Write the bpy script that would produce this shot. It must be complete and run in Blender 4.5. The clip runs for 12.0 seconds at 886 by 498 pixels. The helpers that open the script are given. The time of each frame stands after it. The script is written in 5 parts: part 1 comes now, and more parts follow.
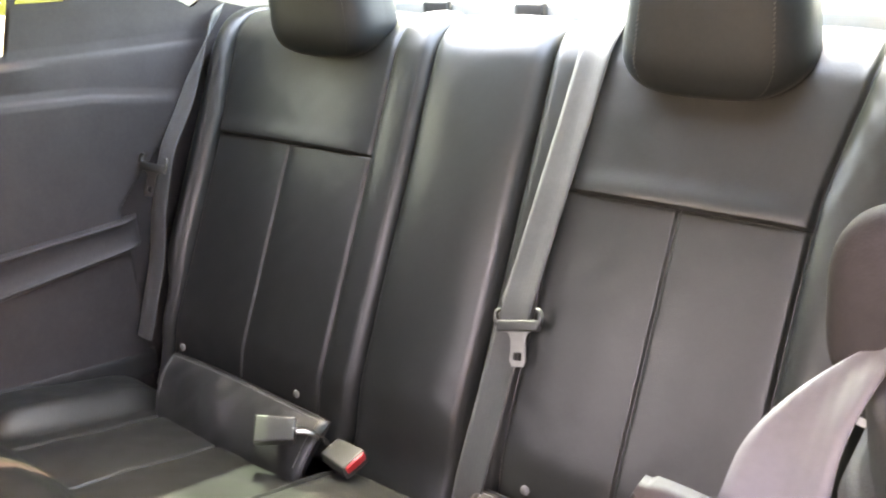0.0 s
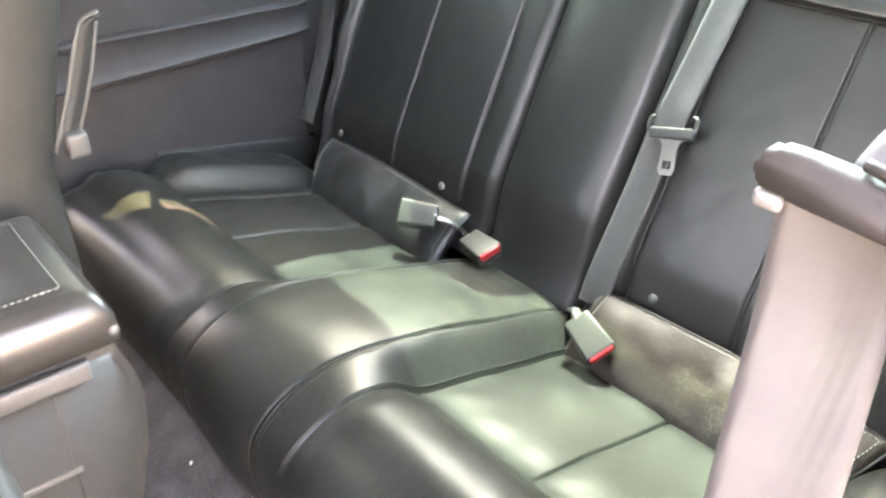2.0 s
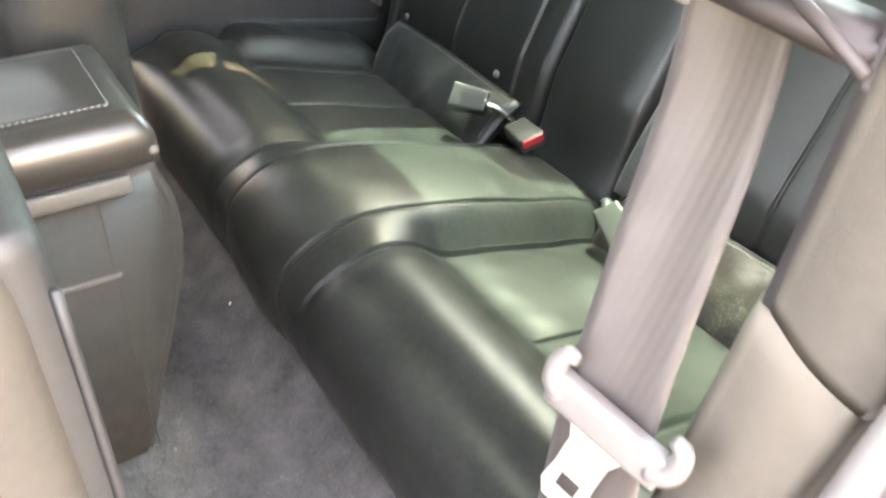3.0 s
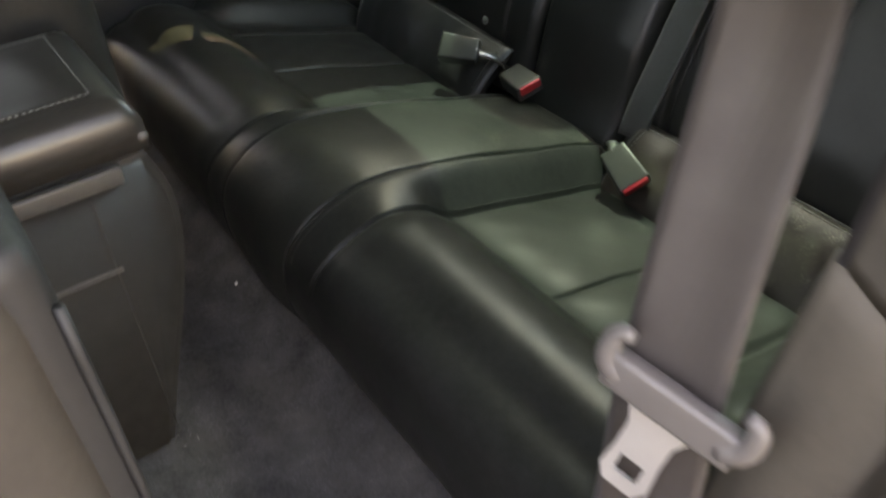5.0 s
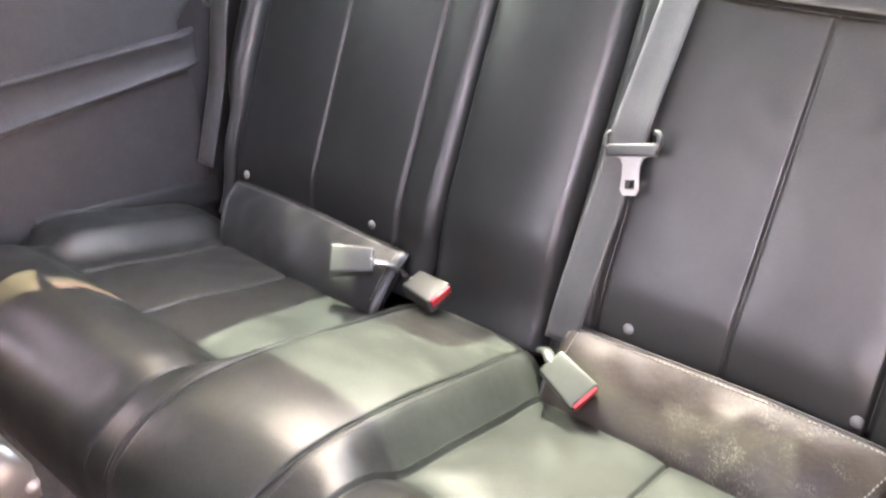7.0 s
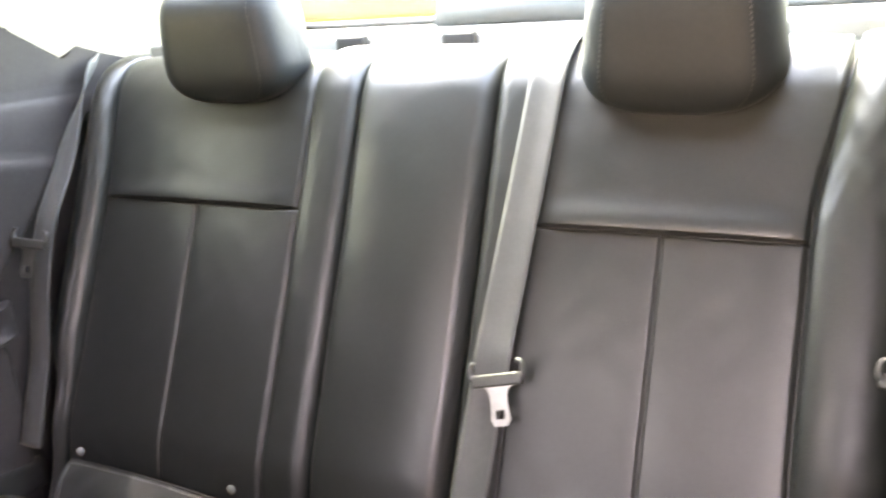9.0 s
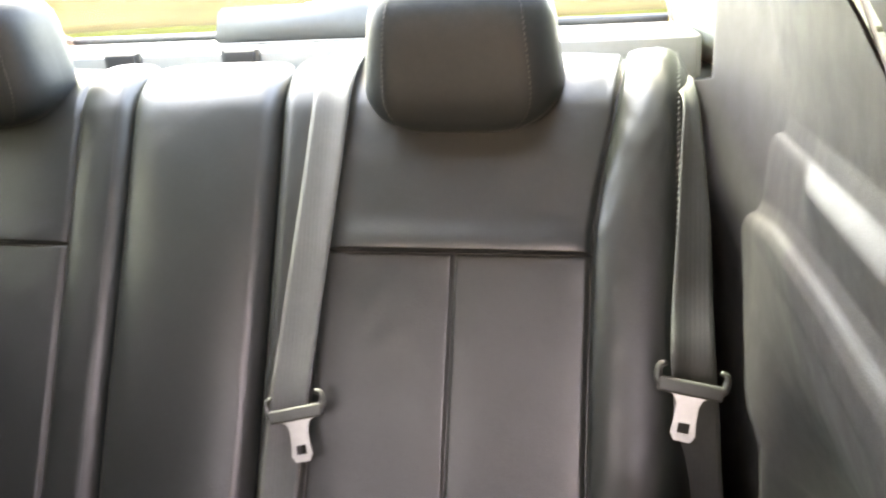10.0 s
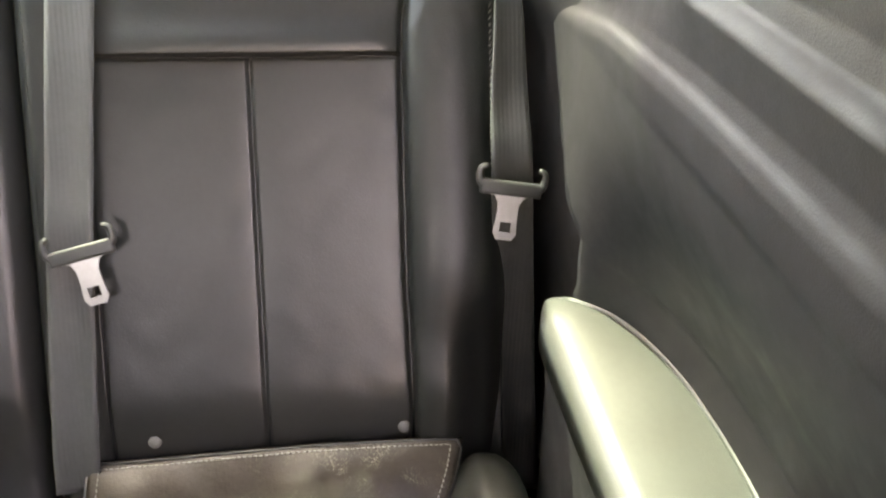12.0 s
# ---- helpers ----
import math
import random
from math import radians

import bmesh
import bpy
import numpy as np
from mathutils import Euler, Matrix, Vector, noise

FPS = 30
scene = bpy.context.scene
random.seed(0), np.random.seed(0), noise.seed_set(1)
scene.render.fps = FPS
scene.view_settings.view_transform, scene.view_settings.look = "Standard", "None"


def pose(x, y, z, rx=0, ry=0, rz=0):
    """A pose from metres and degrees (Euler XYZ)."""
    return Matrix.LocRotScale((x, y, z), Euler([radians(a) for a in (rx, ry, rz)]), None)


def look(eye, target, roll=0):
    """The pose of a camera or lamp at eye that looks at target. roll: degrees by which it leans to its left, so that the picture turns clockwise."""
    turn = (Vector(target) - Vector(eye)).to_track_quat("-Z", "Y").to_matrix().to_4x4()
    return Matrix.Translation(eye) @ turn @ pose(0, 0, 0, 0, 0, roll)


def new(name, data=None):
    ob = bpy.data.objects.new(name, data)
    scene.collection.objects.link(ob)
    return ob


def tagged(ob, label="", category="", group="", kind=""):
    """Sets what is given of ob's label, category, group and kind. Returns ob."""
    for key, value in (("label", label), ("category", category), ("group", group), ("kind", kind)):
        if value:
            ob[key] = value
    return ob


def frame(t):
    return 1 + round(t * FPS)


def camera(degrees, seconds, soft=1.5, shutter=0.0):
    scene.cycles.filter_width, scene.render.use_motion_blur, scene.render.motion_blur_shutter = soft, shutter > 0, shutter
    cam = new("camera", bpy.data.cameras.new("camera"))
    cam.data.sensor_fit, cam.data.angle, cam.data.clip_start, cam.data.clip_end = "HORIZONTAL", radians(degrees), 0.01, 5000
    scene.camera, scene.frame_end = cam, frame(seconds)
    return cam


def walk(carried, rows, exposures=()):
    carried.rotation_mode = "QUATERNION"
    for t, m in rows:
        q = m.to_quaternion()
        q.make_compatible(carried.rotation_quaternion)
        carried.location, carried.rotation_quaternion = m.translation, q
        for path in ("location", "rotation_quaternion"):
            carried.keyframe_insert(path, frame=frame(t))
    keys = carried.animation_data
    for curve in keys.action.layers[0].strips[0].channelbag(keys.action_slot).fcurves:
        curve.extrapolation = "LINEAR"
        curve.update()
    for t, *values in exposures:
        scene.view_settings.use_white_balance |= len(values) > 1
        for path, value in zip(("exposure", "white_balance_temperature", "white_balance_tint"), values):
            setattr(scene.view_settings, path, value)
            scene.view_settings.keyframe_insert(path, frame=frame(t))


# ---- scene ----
cam = camera(57.0, 12.0, soft=2.2, shutter=0.3)
PATH = [
    (0, (0.713, -0.802, 1.012), (-0.431, 0.68, 0.308), -1.7),
    (0.5, (0.694, -0.808, 0.998), (-0.485, 0.62, 0.24), -2.1),
    (1, (0.691, -0.817, 0.977), (-0.508, 0.546, 0.139), -1.5),
    (1.5, (0.707, -0.832, 0.956), (-0.533, 0.425, 0.016), -0.5),
    (2, (0.747, -0.828, 0.94), (-0.559, 0.285, -0.088), 0.3),
    (2.5, (0.8, -0.821, 0.923), (-0.538, 0.17, -0.186), 1.7),
    (2.8, (0.827, -0.82, 0.915), (-0.51, 0.11, -0.247), 2.2),
    (3, (0.841, -0.82, 0.91), (-0.489, 0.079, -0.282), 2.6),
    (3.2, (0.868, -0.82, 0.898), (-0.453, 0.037, -0.335), 2.4),
    (4.8, (0.864, -0.82, 0.901), (-0.404, 0.012, -0.403), -1.6),
    (5, (0.804, -0.814, 0.902), (-0.458, 0.05, -0.387), -2.4),
    (5.5, (0.681, -0.807, 0.894), (-0.495, 0.158, -0.405), -3.0),
    (6, (0.61, -0.801, 0.892), (-0.439, 0.284, -0.419), -1.5),
    (6.5, (0.592, -0.795, 0.903), (-0.471, 0.41, -0.288), -0.9),
    (7, (0.589, -0.795, 0.92), (-0.525, 0.522, -0.091), -1.2),
    (7.2, (0.587, -0.789, 0.932), (-0.55, 0.555, -0.016), -1.7),
    (8.8, (0.543, -0.769, 0.971), (-0.432, 0.867, 0.361), -4.2),
    (9, (0.536, -0.775, 0.966), (-0.334, 0.928, 0.38), -3.6),
    (9.5, (0.548, -0.755, 0.972), (-0.115, 1.04, 0.391), -3.3),
    (10, (0.549, -0.736, 0.971), (0.105, 1.125, 0.388), -2.8),
    (10.5, (0.549, -0.725, 0.971), (0.287, 1.161, 0.357), -2.0),
    (11, (0.53, -0.724, 0.961), (0.438, 1.14, 0.241), -0.6),
    (11.5, (0.478, -0.69, 0.979), (0.583, 1.086, 0.063), 0.6),
    (12, (0.442, -0.68, 0.976), (0.673, 0.995, -0.091), 2.1),
]
EXPOSURES = [(t, stops, 15200 if t > 8 else 14500 if t < 1.2 else 13600 if 3 < t < 5.3 else 12600, tint) for (t, stops), tint in zip((
    (0.0, 6.65), (0.5, 6.25), (1.0, 7.05), (1.5, 7.0), (2.0, 7.15), (2.5, 7.1), (3.2, 6.4), (4.8, 4.5), (5.0, 4.6), (5.25, 5.2), (5.5, 6.0),
    (6.0, 6.6), (6.5, 6.9), (7.0, 7.2), (8.8, 7.0), (9.5, 6.55), (10.5, 6.4), (11.0, 6.25), (11.5, 5.7), (12.0, 6.15)),
    (45, 47, 41, 38, 33, 30, 26, 26, 27, 31, 36, 39, 43, 48, 45, 45, 43, 43, 44, 43))]
walk(cam, [(t, look(eye, target, roll)) for t, eye, target, roll in PATH], EXPOSURES)

# ---- light ----
SUN_EL, SUN_AZ = 58.0, -38.0  # the sun stands behind the car, over its far side
world = bpy.data.worlds.new("sky")
scene.world = world
world.use_nodes = True
_w = world.node_tree
_sky = _w.nodes.new("ShaderNodeTexSky")
_sky.sky_type, _sky.sun_disc = "NISHITA", False
_sky.sun_elevation, _sky.sun_rotation = radians(SUN_EL), radians(SUN_AZ)
_w.links.new(_sky.outputs[0], _w.nodes["Background"].inputs[0])
_w.nodes["Background"].inputs[1].default_value = 0.15
sun = new("sun", bpy.data.lights.new("sun", "SUN"))
sun.data.energy, sun.data.angle, sun.data.color = 0.45, radians(0.53), (1.0, 0.985, 0.98)
_e, _a = radians(SUN_EL), radians(SUN_AZ)
_dir = Vector((math.sin(_a) * math.cos(_e), math.cos(_a) * math.cos(_e), math.sin(_e)))
sun.matrix_world = look(tuple(_dir * 30), (0, 0, 0))


# ---- materials ----
def material(name, base, rough=0.5, metal=0.0, spec=0.5, vary=0.15, vary_scale=9.0, grain=0.0, grain_scale=400.0,
             rough_vary=0.1, blotch=None, blotch_scale=6.0, blotch_cut=0.55, weave=None, coat=0.0, sheen=0.0, dust=None, dust_axis=None, crease=0.0):
    m = bpy.data.materials.new(name)
    m.use_nodes = True
    t = m.node_tree
    b = t.nodes["Principled BSDF"]
    b.inputs["Metallic"].default_value = metal
    b.inputs["Specular IOR Level"].default_value = spec
    b.inputs["Coat Weight"].default_value, b.inputs["Coat Roughness"].default_value = coat, 0.28 if coat < 0.5 else 0.03
    b.inputs["Sheen Weight"].default_value = sheen
    tc = t.nodes.new("ShaderNodeTexCoord")

    def tex(scale, detail=4.0, rough_=0.6):
        n = t.nodes.new("ShaderNodeTexNoise")
        n.inputs["Scale"].default_value, n.inputs["Detail"].default_value = scale, detail
        n.inputs["Roughness"].default_value = rough_
        t.links.new(tc.outputs["Object"], n.inputs["Vector"])
        return n.outputs["Fac"]

    def mixc(fac, a, c):
        n = t.nodes.new("ShaderNodeMix")
        n.data_type = "RGBA"
        t.links.new(fac, n.inputs[0])
        for sock, v in ((n.inputs[6], a), (n.inputs[7], c)):
            if hasattr(v, "is_linked"):
                t.links.new(v, sock)
            else:
                sock.default_value = (*v, 1)
        return n.outputs[2]

    def ramp(fac, lo, hi, out0=0.0, out1=1.0):
        n = t.nodes.new("ShaderNodeMapRange")
        n.inputs[1].default_value, n.inputs[2].default_value = lo, hi
        n.inputs[3].default_value, n.inputs[4].default_value = out0, out1
        t.links.new(fac, n.inputs[0])
        return n.outputs[0]

    big, fine = tex(vary_scale), tex(vary_scale * 14, 3.0)
    col = mixc(ramp(big, 0.3, 0.7), [c * (1 - vary) for c in base], [min(1, c * (1 + vary)) for c in base])
    col = mixc(ramp(fine, 0.35, 0.65, 0.0, vary), col, [min(1, c * 1.8 + 0.005) for c in base])
    if blotch:
        col = mixc(ramp(tex(blotch_scale, 6.0, 0.62), blotch_cut, blotch_cut + 0.2, 0.0, 0.7), col, blotch)
    if dust:
        both = t.nodes.new("ShaderNodeMath")
        both.operation = "MULTIPLY"
        t.links.new(ramp(tex(620.0, 3.0), 0.52, 0.66), both.inputs[0])
        t.links.new(ramp(tex(16.0, 5.0), 0.47, 0.62), both.inputs[1])
        where = both.outputs[0]
        if dust_axis:
            # the scuffs gather towards one end of the piece
            sep = t.nodes.new("ShaderNodeSeparateXYZ")
            t.links.new(tc.outputs["Object"], sep.inputs[0])
            end = t.nodes.new("ShaderNodeMath")
            end.operation = "MULTIPLY"
            t.links.new(where, end.inputs[0])
            t.links.new(ramp(sep.outputs[dust_axis[0]], dust_axis[1], dust_axis[2]), end.inputs[1])
            where = end.outputs[0]
        col = mixc(where, col, dust)
    t.links.new(col, b.inputs["Base Color"])
    t.links.new(ramp(tex(vary_scale * 2.3, 5.0), 0.3, 0.7, max(0.02, rough - rough_vary), min(1, rough + rough_vary)), b.inputs["Roughness"])
    height = None
    if grain:
        v = t.nodes.new("ShaderNodeTexVoronoi")
        v.inputs["Scale"].default_value = grain_scale
        t.links.new(tc.outputs["Object"], v.inputs["Vector"])
        height = v.outputs["Distance"]
        if crease:
            add = t.nodes.new("ShaderNodeMath")
            add.operation = "MULTIPLY_ADD"
            add.inputs[1].default_value = crease
            t.links.new(tex(75.0, 7.0, 0.65), add.inputs[0])
            t.links.new(height, add.inputs[2])
            height = add.outputs[0]
    if weave:
        wv = t.nodes.new("ShaderNodeTexWave")
        wv.bands_direction = weave[0]
        wv.inputs["Scale"].default_value = weave[1]
        wv.inputs["Distortion"].default_value = 0.6
        t.links.new(tc.outputs["Object"], wv.inputs["Vector"])
        height = wv.outputs["Fac"]
    if height is not None:
        bump = t.nodes.new("ShaderNodeBump")
        bump.inputs["Strength"].default_value, bump.inputs["Distance"].default_value = grain or 0.4, 0.0006
        t.links.new(height, bump.inputs["Height"])
        t.links.new(bump.outputs[0], b.inputs["Normal"])
    return m


def glass_material(name, tint, gloss_most=0.15):
    """A thin tinted pane: lets light through, mirrors a little, more so at a slant."""
    m = bpy.data.materials.new(name)
    m.use_nodes = True
    t = m.node_tree
    t.nodes.remove(t.nodes["Principled BSDF"])
    clear, gloss, mix, slant, power, most = (t.nodes.new("ShaderNode" + k) for k in ("BsdfTransparent", "BsdfGlossy", "MixShader", "LayerWeight", "Math", "Math"))
    clear.inputs[0].default_value = (*tint, 1)
    gloss.inputs["Roughness"].default_value = 0.02
    power.operation, most.operation = "POWER", "MULTIPLY_ADD"
    power.inputs[1].default_value = 5.0
    most.inputs[1].default_value, most.inputs[2].default_value = gloss_most, 0.012
    t.links.new(slant.outputs["Facing"], power.inputs[0])
    t.links.new(power.outputs[0], most.inputs[0])
    t.links.new(most.outputs[0], mix.inputs[0])
    t.links.new(clear.outputs[0], mix.inputs[1])
    t.links.new(gloss.outputs[0], mix.inputs[2])
    t.links.new(mix.outputs[0], t.nodes["Material Output"].inputs[0])
    return m


LEATHER = material("black_leather", (0.0175, 0.0185, 0.018), 0.37, spec=0.62, coat=0.03, vary=0.12, grain=0.2, grain_scale=520, rough_vary=0.03, crease=2.5)
LEATHER_WORN = material("worn_leather", (0.028, 0.0205, 0.0165), 0.42, spec=0.35, vary=0.2, vary_scale=14, grain=0.22, grain_scale=560, rough_vary=0.04,
                        blotch=(0.036, 0.029, 0.0235), blotch_scale=13, blotch_cut=0.54, dust=(0.27, 0.255, 0.21), dust_axis=("X", 0.27, 0.42), crease=7.0)
LEATHER_MID = material("creased_leather", (0.0175, 0.019, 0.0175), 0.37, spec=0.28, vary=0.2, vary_scale=14, grain=0.22, grain_scale=560, rough_vary=0.04,
                       blotch=(0.036, 0.036, 0.030), blotch_scale=17, blotch_cut=0.57, dust=(0.20, 0.20, 0.165), dust_axis=("Y", -0.06, 0.08), crease=4.0)
LEATHER_SEAT = material("seat_leather", (0.0165, 0.0175, 0.0165), 0.37, spec=0.24, vary=0.28, vary_scale=7, grain=0.2, grain_scale=480, rough_vary=0.05,
                        blotch=(0.027, 0.028, 0.0255), blotch_scale=8, blotch_cut=0.50, crease=1.6)
LEATHER_GREY = material("front_leather", (0.027, 0.025, 0.023), 0.55, spec=0.3, vary=0.15, grain=0.12, grain_scale=620, rough_vary=0.04)
LEATHER_HEAD = material("headrest_leather", (0.0155, 0.0185, 0.0205), 0.48, spec=0.24, vary=0.12, grain=0.2, grain_scale=520, rough_vary=0.03, crease=2.0)
SEAT_TAUPE = material("taupe_seat_vinyl", (0.052, 0.045, 0.038), 0.8, spec=0.2, vary=0.1, grain=0.12, grain_scale=620)
THREAD = material("grey_thread", (0.30, 0.30, 0.28), 0.7)
THREAD_DARK = material("dark_thread", (0.045, 0.045, 0.045), 0.7)
WEBBING = material("belt_webbing", (0.058, 0.059, 0.058), 0.5, vary=0.12, vary_scale=14, grain=0.18, weave=("X", 62), sheen=0.2)
# shaded copy of the front belt's webbing, for its lower run
WEBBING_SHADED = material("front_belt_webbing_shaded", (0.029, 0.0215, 0.0185), 0.55, vary=0.12, vary_scale=12, grain=0.18, weave=("X", 62), sheen=0.15)
STEEL = material("tongue_steel", (0.28, 0.272, 0.26), 0.34, metal=1.0, vary=0.1, rough_vary=0.08)
STEEL_BRIGHT = material("bright_steel", (0.75, 0.74, 0.72), 0.35, metal=0.8, vary=0.06)
PLASTIC = material("black_plastic", (0.045, 0.045, 0.043), 0.38, vary=0.15, grain=0.1, grain_scale=900)
PLASTIC_BLACK = material("matt_black_plastic", (0.018, 0.018, 0.018), 0.6, vary=0.1, grain=0.1, grain_scale=900)
PLASTIC_GREY = material("grey_plastic", (0.11, 0.11, 0.105), 0.5, vary=0.1, grain=0.1, grain_scale=900)
PLASTIC_PALE = material("pale_grey_plastic", (0.105, 0.094, 0.088), 0.4, vary=0.06)
BUCKLE = material("buckle_plastic", (0.034, 0.036, 0.032), 0.42, vary=0.12, rough_vary=0.04)
RED = material("red_button", (0.55, 0.03, 0.035), 0.35, vary=0.1)
TRIM = material("dark_trim", (0.037, 0.033, 0.034), 0.6, spec=0.25, vary=0.12, grain=0.2, grain_scale=700)
ARMREST = material("armrest_vinyl", (0.085, 0.087, 0.078), 0.42, vary=0.06, grain=0.2, grain_scale=700)
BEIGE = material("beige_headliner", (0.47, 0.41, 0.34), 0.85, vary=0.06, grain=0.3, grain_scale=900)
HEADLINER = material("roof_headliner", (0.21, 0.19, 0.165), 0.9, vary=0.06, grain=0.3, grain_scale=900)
SHELF = material("shelf_felt", (0.27, 0.27, 0.255), 0.85, vary=0.08, grain=0.4, grain_scale=900)
CARPET = material("dark_carpet", (0.044, 0.043, 0.044), 0.95, vary=0.5, vary_scale=16, grain=0.9, grain_scale=520,
                  blotch=(0.105, 0.100, 0.094), blotch_scale=9, blotch_cut=0.50, crease=7.0, dust=(0.15, 0.145, 0.14))
PAINT = material("bronze_paint", (0.20, 0.085, 0.045), 0.3, metal=0.3, coat=0.6, vary=0.06)
RUBBER = material("door_seal", (0.16, 0.15, 0.145), 0.5, vary=0.1)
CONCRETE = material("concrete_ground", (0.12, 0.118, 0.112), 0.9, vary=0.2, vary_scale=0.7, grain=0.5, grain_scale=60)
LAWN = material("green_lawn", (0.019, 0.022, 0.007), 0.95, spec=0.0, vary=0.3, vary_scale=1.2)
SOIL = material("dry_soil", (0.034, 0.026, 0.0135), 0.95, spec=0.0, vary=0.25, vary_scale=0.6)
CAR_GLASS = material("dark_car_glass", (0.055, 0.060, 0.060), 0.3, vary=0.08)
WHITE_PAINT = material("white_paint", (0.45, 0.45, 0.44), 0.3, coat=0.5, vary=0.04)
GREY_PAINT = material("grey_car_paint", (0.030, 0.032, 0.031), 0.4, vary=0.06)
TAIL = material("lamp_housing", (0.045, 0.047, 0.046), 0.6, vary=0.08)
SHELF_EDGE = material("shelf_edge_plastic", (0.22, 0.22, 0.205), 0.6, vary=0.06)
FIBRE = material("pale_fibre", (0.22, 0.215, 0.20), 0.9)
SCRAP = material("paper_scrap", (0.75, 0.73, 0.68), 0.8, vary=0.1)
GLASS_SIDE = glass_material("side_glass", (0.74, 0.87, 0.75))
# tint set darker than clear glass to cut the light from the front
GLASS_FRONT = glass_material("windscreen_glass", (0.27, 0.30, 0.295))
GLASS = glass_material("window_glass", (0.46, 0.71, 0.725), 0.05)


# ---- building helpers ----
def thing(name, label, category, at=(0, 0, 0), group="", kind=""):
    ob = new(name)
    ob.location = at
    return tagged(ob, label, category, group, kind)


def finish(me, mat, smooth=True):
    me.materials.append(mat)
    if smooth:
        me.polygons.foreach_set("use_smooth", [True] * len(me.polygons))
    me.update()
    return me


def part(name, data, mat, parent=None, label="", smooth=True):
    """Links a bmesh or mesh, given in world places, as one object under its thing."""
    if isinstance(data, bmesh.types.BMesh):
        me = bpy.data.meshes.new(name)
        data.to_mesh(me)
        data.free()
    else:
        me = data
    finish(me, mat, smooth)
    ob = new(name, me)
    if parent:
        at = Vector(parent.location) if parent.parent is None else Vector(parent.parent.location) + Vector(parent.location)
        me.transform(Matrix.Translation(-at))
        ob.parent = parent
    if label:
        ob["label"] = label
    return ob


def sheet(xyz, back=None):
    """A mesh from an (n, m, 3) grid; back: a second grid that gives it thickness, joined along the rim."""
    n, m = xyz.shape[:2]
    idx = np.arange(n * m).reshape(n, m)
    q = np.stack([idx[:-1, :-1], idx[1:, :-1], idx[1:, 1:], idx[:-1, 1:]], -1).reshape(-1, 4)
    verts, faces = xyz.reshape(-1, 3), q
    if back is not None:
        verts = np.concatenate([verts, back.reshape(-1, 3)])
        faces = [q, q[:, ::-1] + n * m]
        count = {}
        for f in q.tolist():
            for a, b in zip(f, f[1:] + f[:1]):
                count[(a, b)] = 1
        rim = [(a, b) for a, b in count if (b, a) not in count]
        r = np.array(rim)
        faces.append(np.stack([r[:, 1], r[:, 0], r[:, 0] + n * m, r[:, 1] + n * m], -1))
        faces = np.concatenate(faces)
    me = bpy.data.meshes.new("sheet")
    me.from_pydata(verts.tolist(), [], faces.tolist())
    me.validate()
    return me


def box(lo, hi, bevel=0.004, segs=2, m=None):
    bm = bmesh.new()
    c = [(a + b) / 2 for a, b in zip(lo, hi)]
    d = [abs(b - a) for a, b in zip(lo, hi)]
    bmesh.ops.create_cube(bm, size=1.0, matrix=Matrix.Translation(c) @ Matrix.Diagonal((*d, 1)))
    if bevel:
        bmesh.ops.bevel(bm, geom=bm.edges[:], offset=bevel, segments=segs, profile=0.6, affect="EDGES")
    if m is not None:
        bmesh.ops.transform(bm, matrix=m, verts=bm.verts)
    return bm


def tube(points, r, sides=8, closed=False, flat=1.0):
    """A round bar along points; r may be one radius or one for each point."""
    pts = [Vector(p) for p in points]
    bm = bmesh.new()
    rings = []
    n = len(pts)
    for i, p in enumerate(pts):
        a = pts[(i + 1) % n] if closed or i < n - 1 else p
        b = pts[i - 1] if closed or i > 0 else p
        d = (a - b).normalized()
        up = Vector((0, 0, 1)) if abs(d.z) < 0.9 else Vector((1, 0, 0))
        s = d.cross(up).normalized()
        u = s.cross(d)
        rr = r[i] if isinstance(r, (list, tuple)) else r
        rings.append([bm.verts.new(p + rr * (math.cos(2 * math.pi * k / sides) * s + flat * math.sin(2 * math.pi * k / sides) * u)) for k in range(sides)])
    for i in range(n if closed else n - 1):
        a, b = rings[i], rings[(i + 1) % n]
        for k in range(sides):
            bm.faces.new((a[k], a[(k + 1) % sides], b[(k + 1) % sides], b[k]))
    if not closed:
        bm.faces.new(rings[0][::-1])
        bm.faces.new(rings[-1])
    return bm


def spline(points, n):
    """n points along a smooth line through the given ones."""
    p = np.array(points, float)
    t = np.r_[0, np.cumsum(np.linalg.norm(np.diff(p, axis=0), axis=1))]
    out = []
    q = np.concatenate([[2 * p[0] - p[1]], p, [2 * p[-1] - p[-2]]])
    for u in np.linspace(0, t[-1], n):
        i = min(int(np.searchsorted(t, u, side="right")) - 1, len(p) - 2)
        w = (u - t[i]) / (t[i + 1] - t[i])
        a, b, c, d = q[i : i + 4]
        out.append(0.5 * (2 * b + (c - a) * w + (2 * a - 5 * b + 4 * c - d) * w * w + (3 * b - a - 3 * c + d) * w**3))
    return np.array(out)


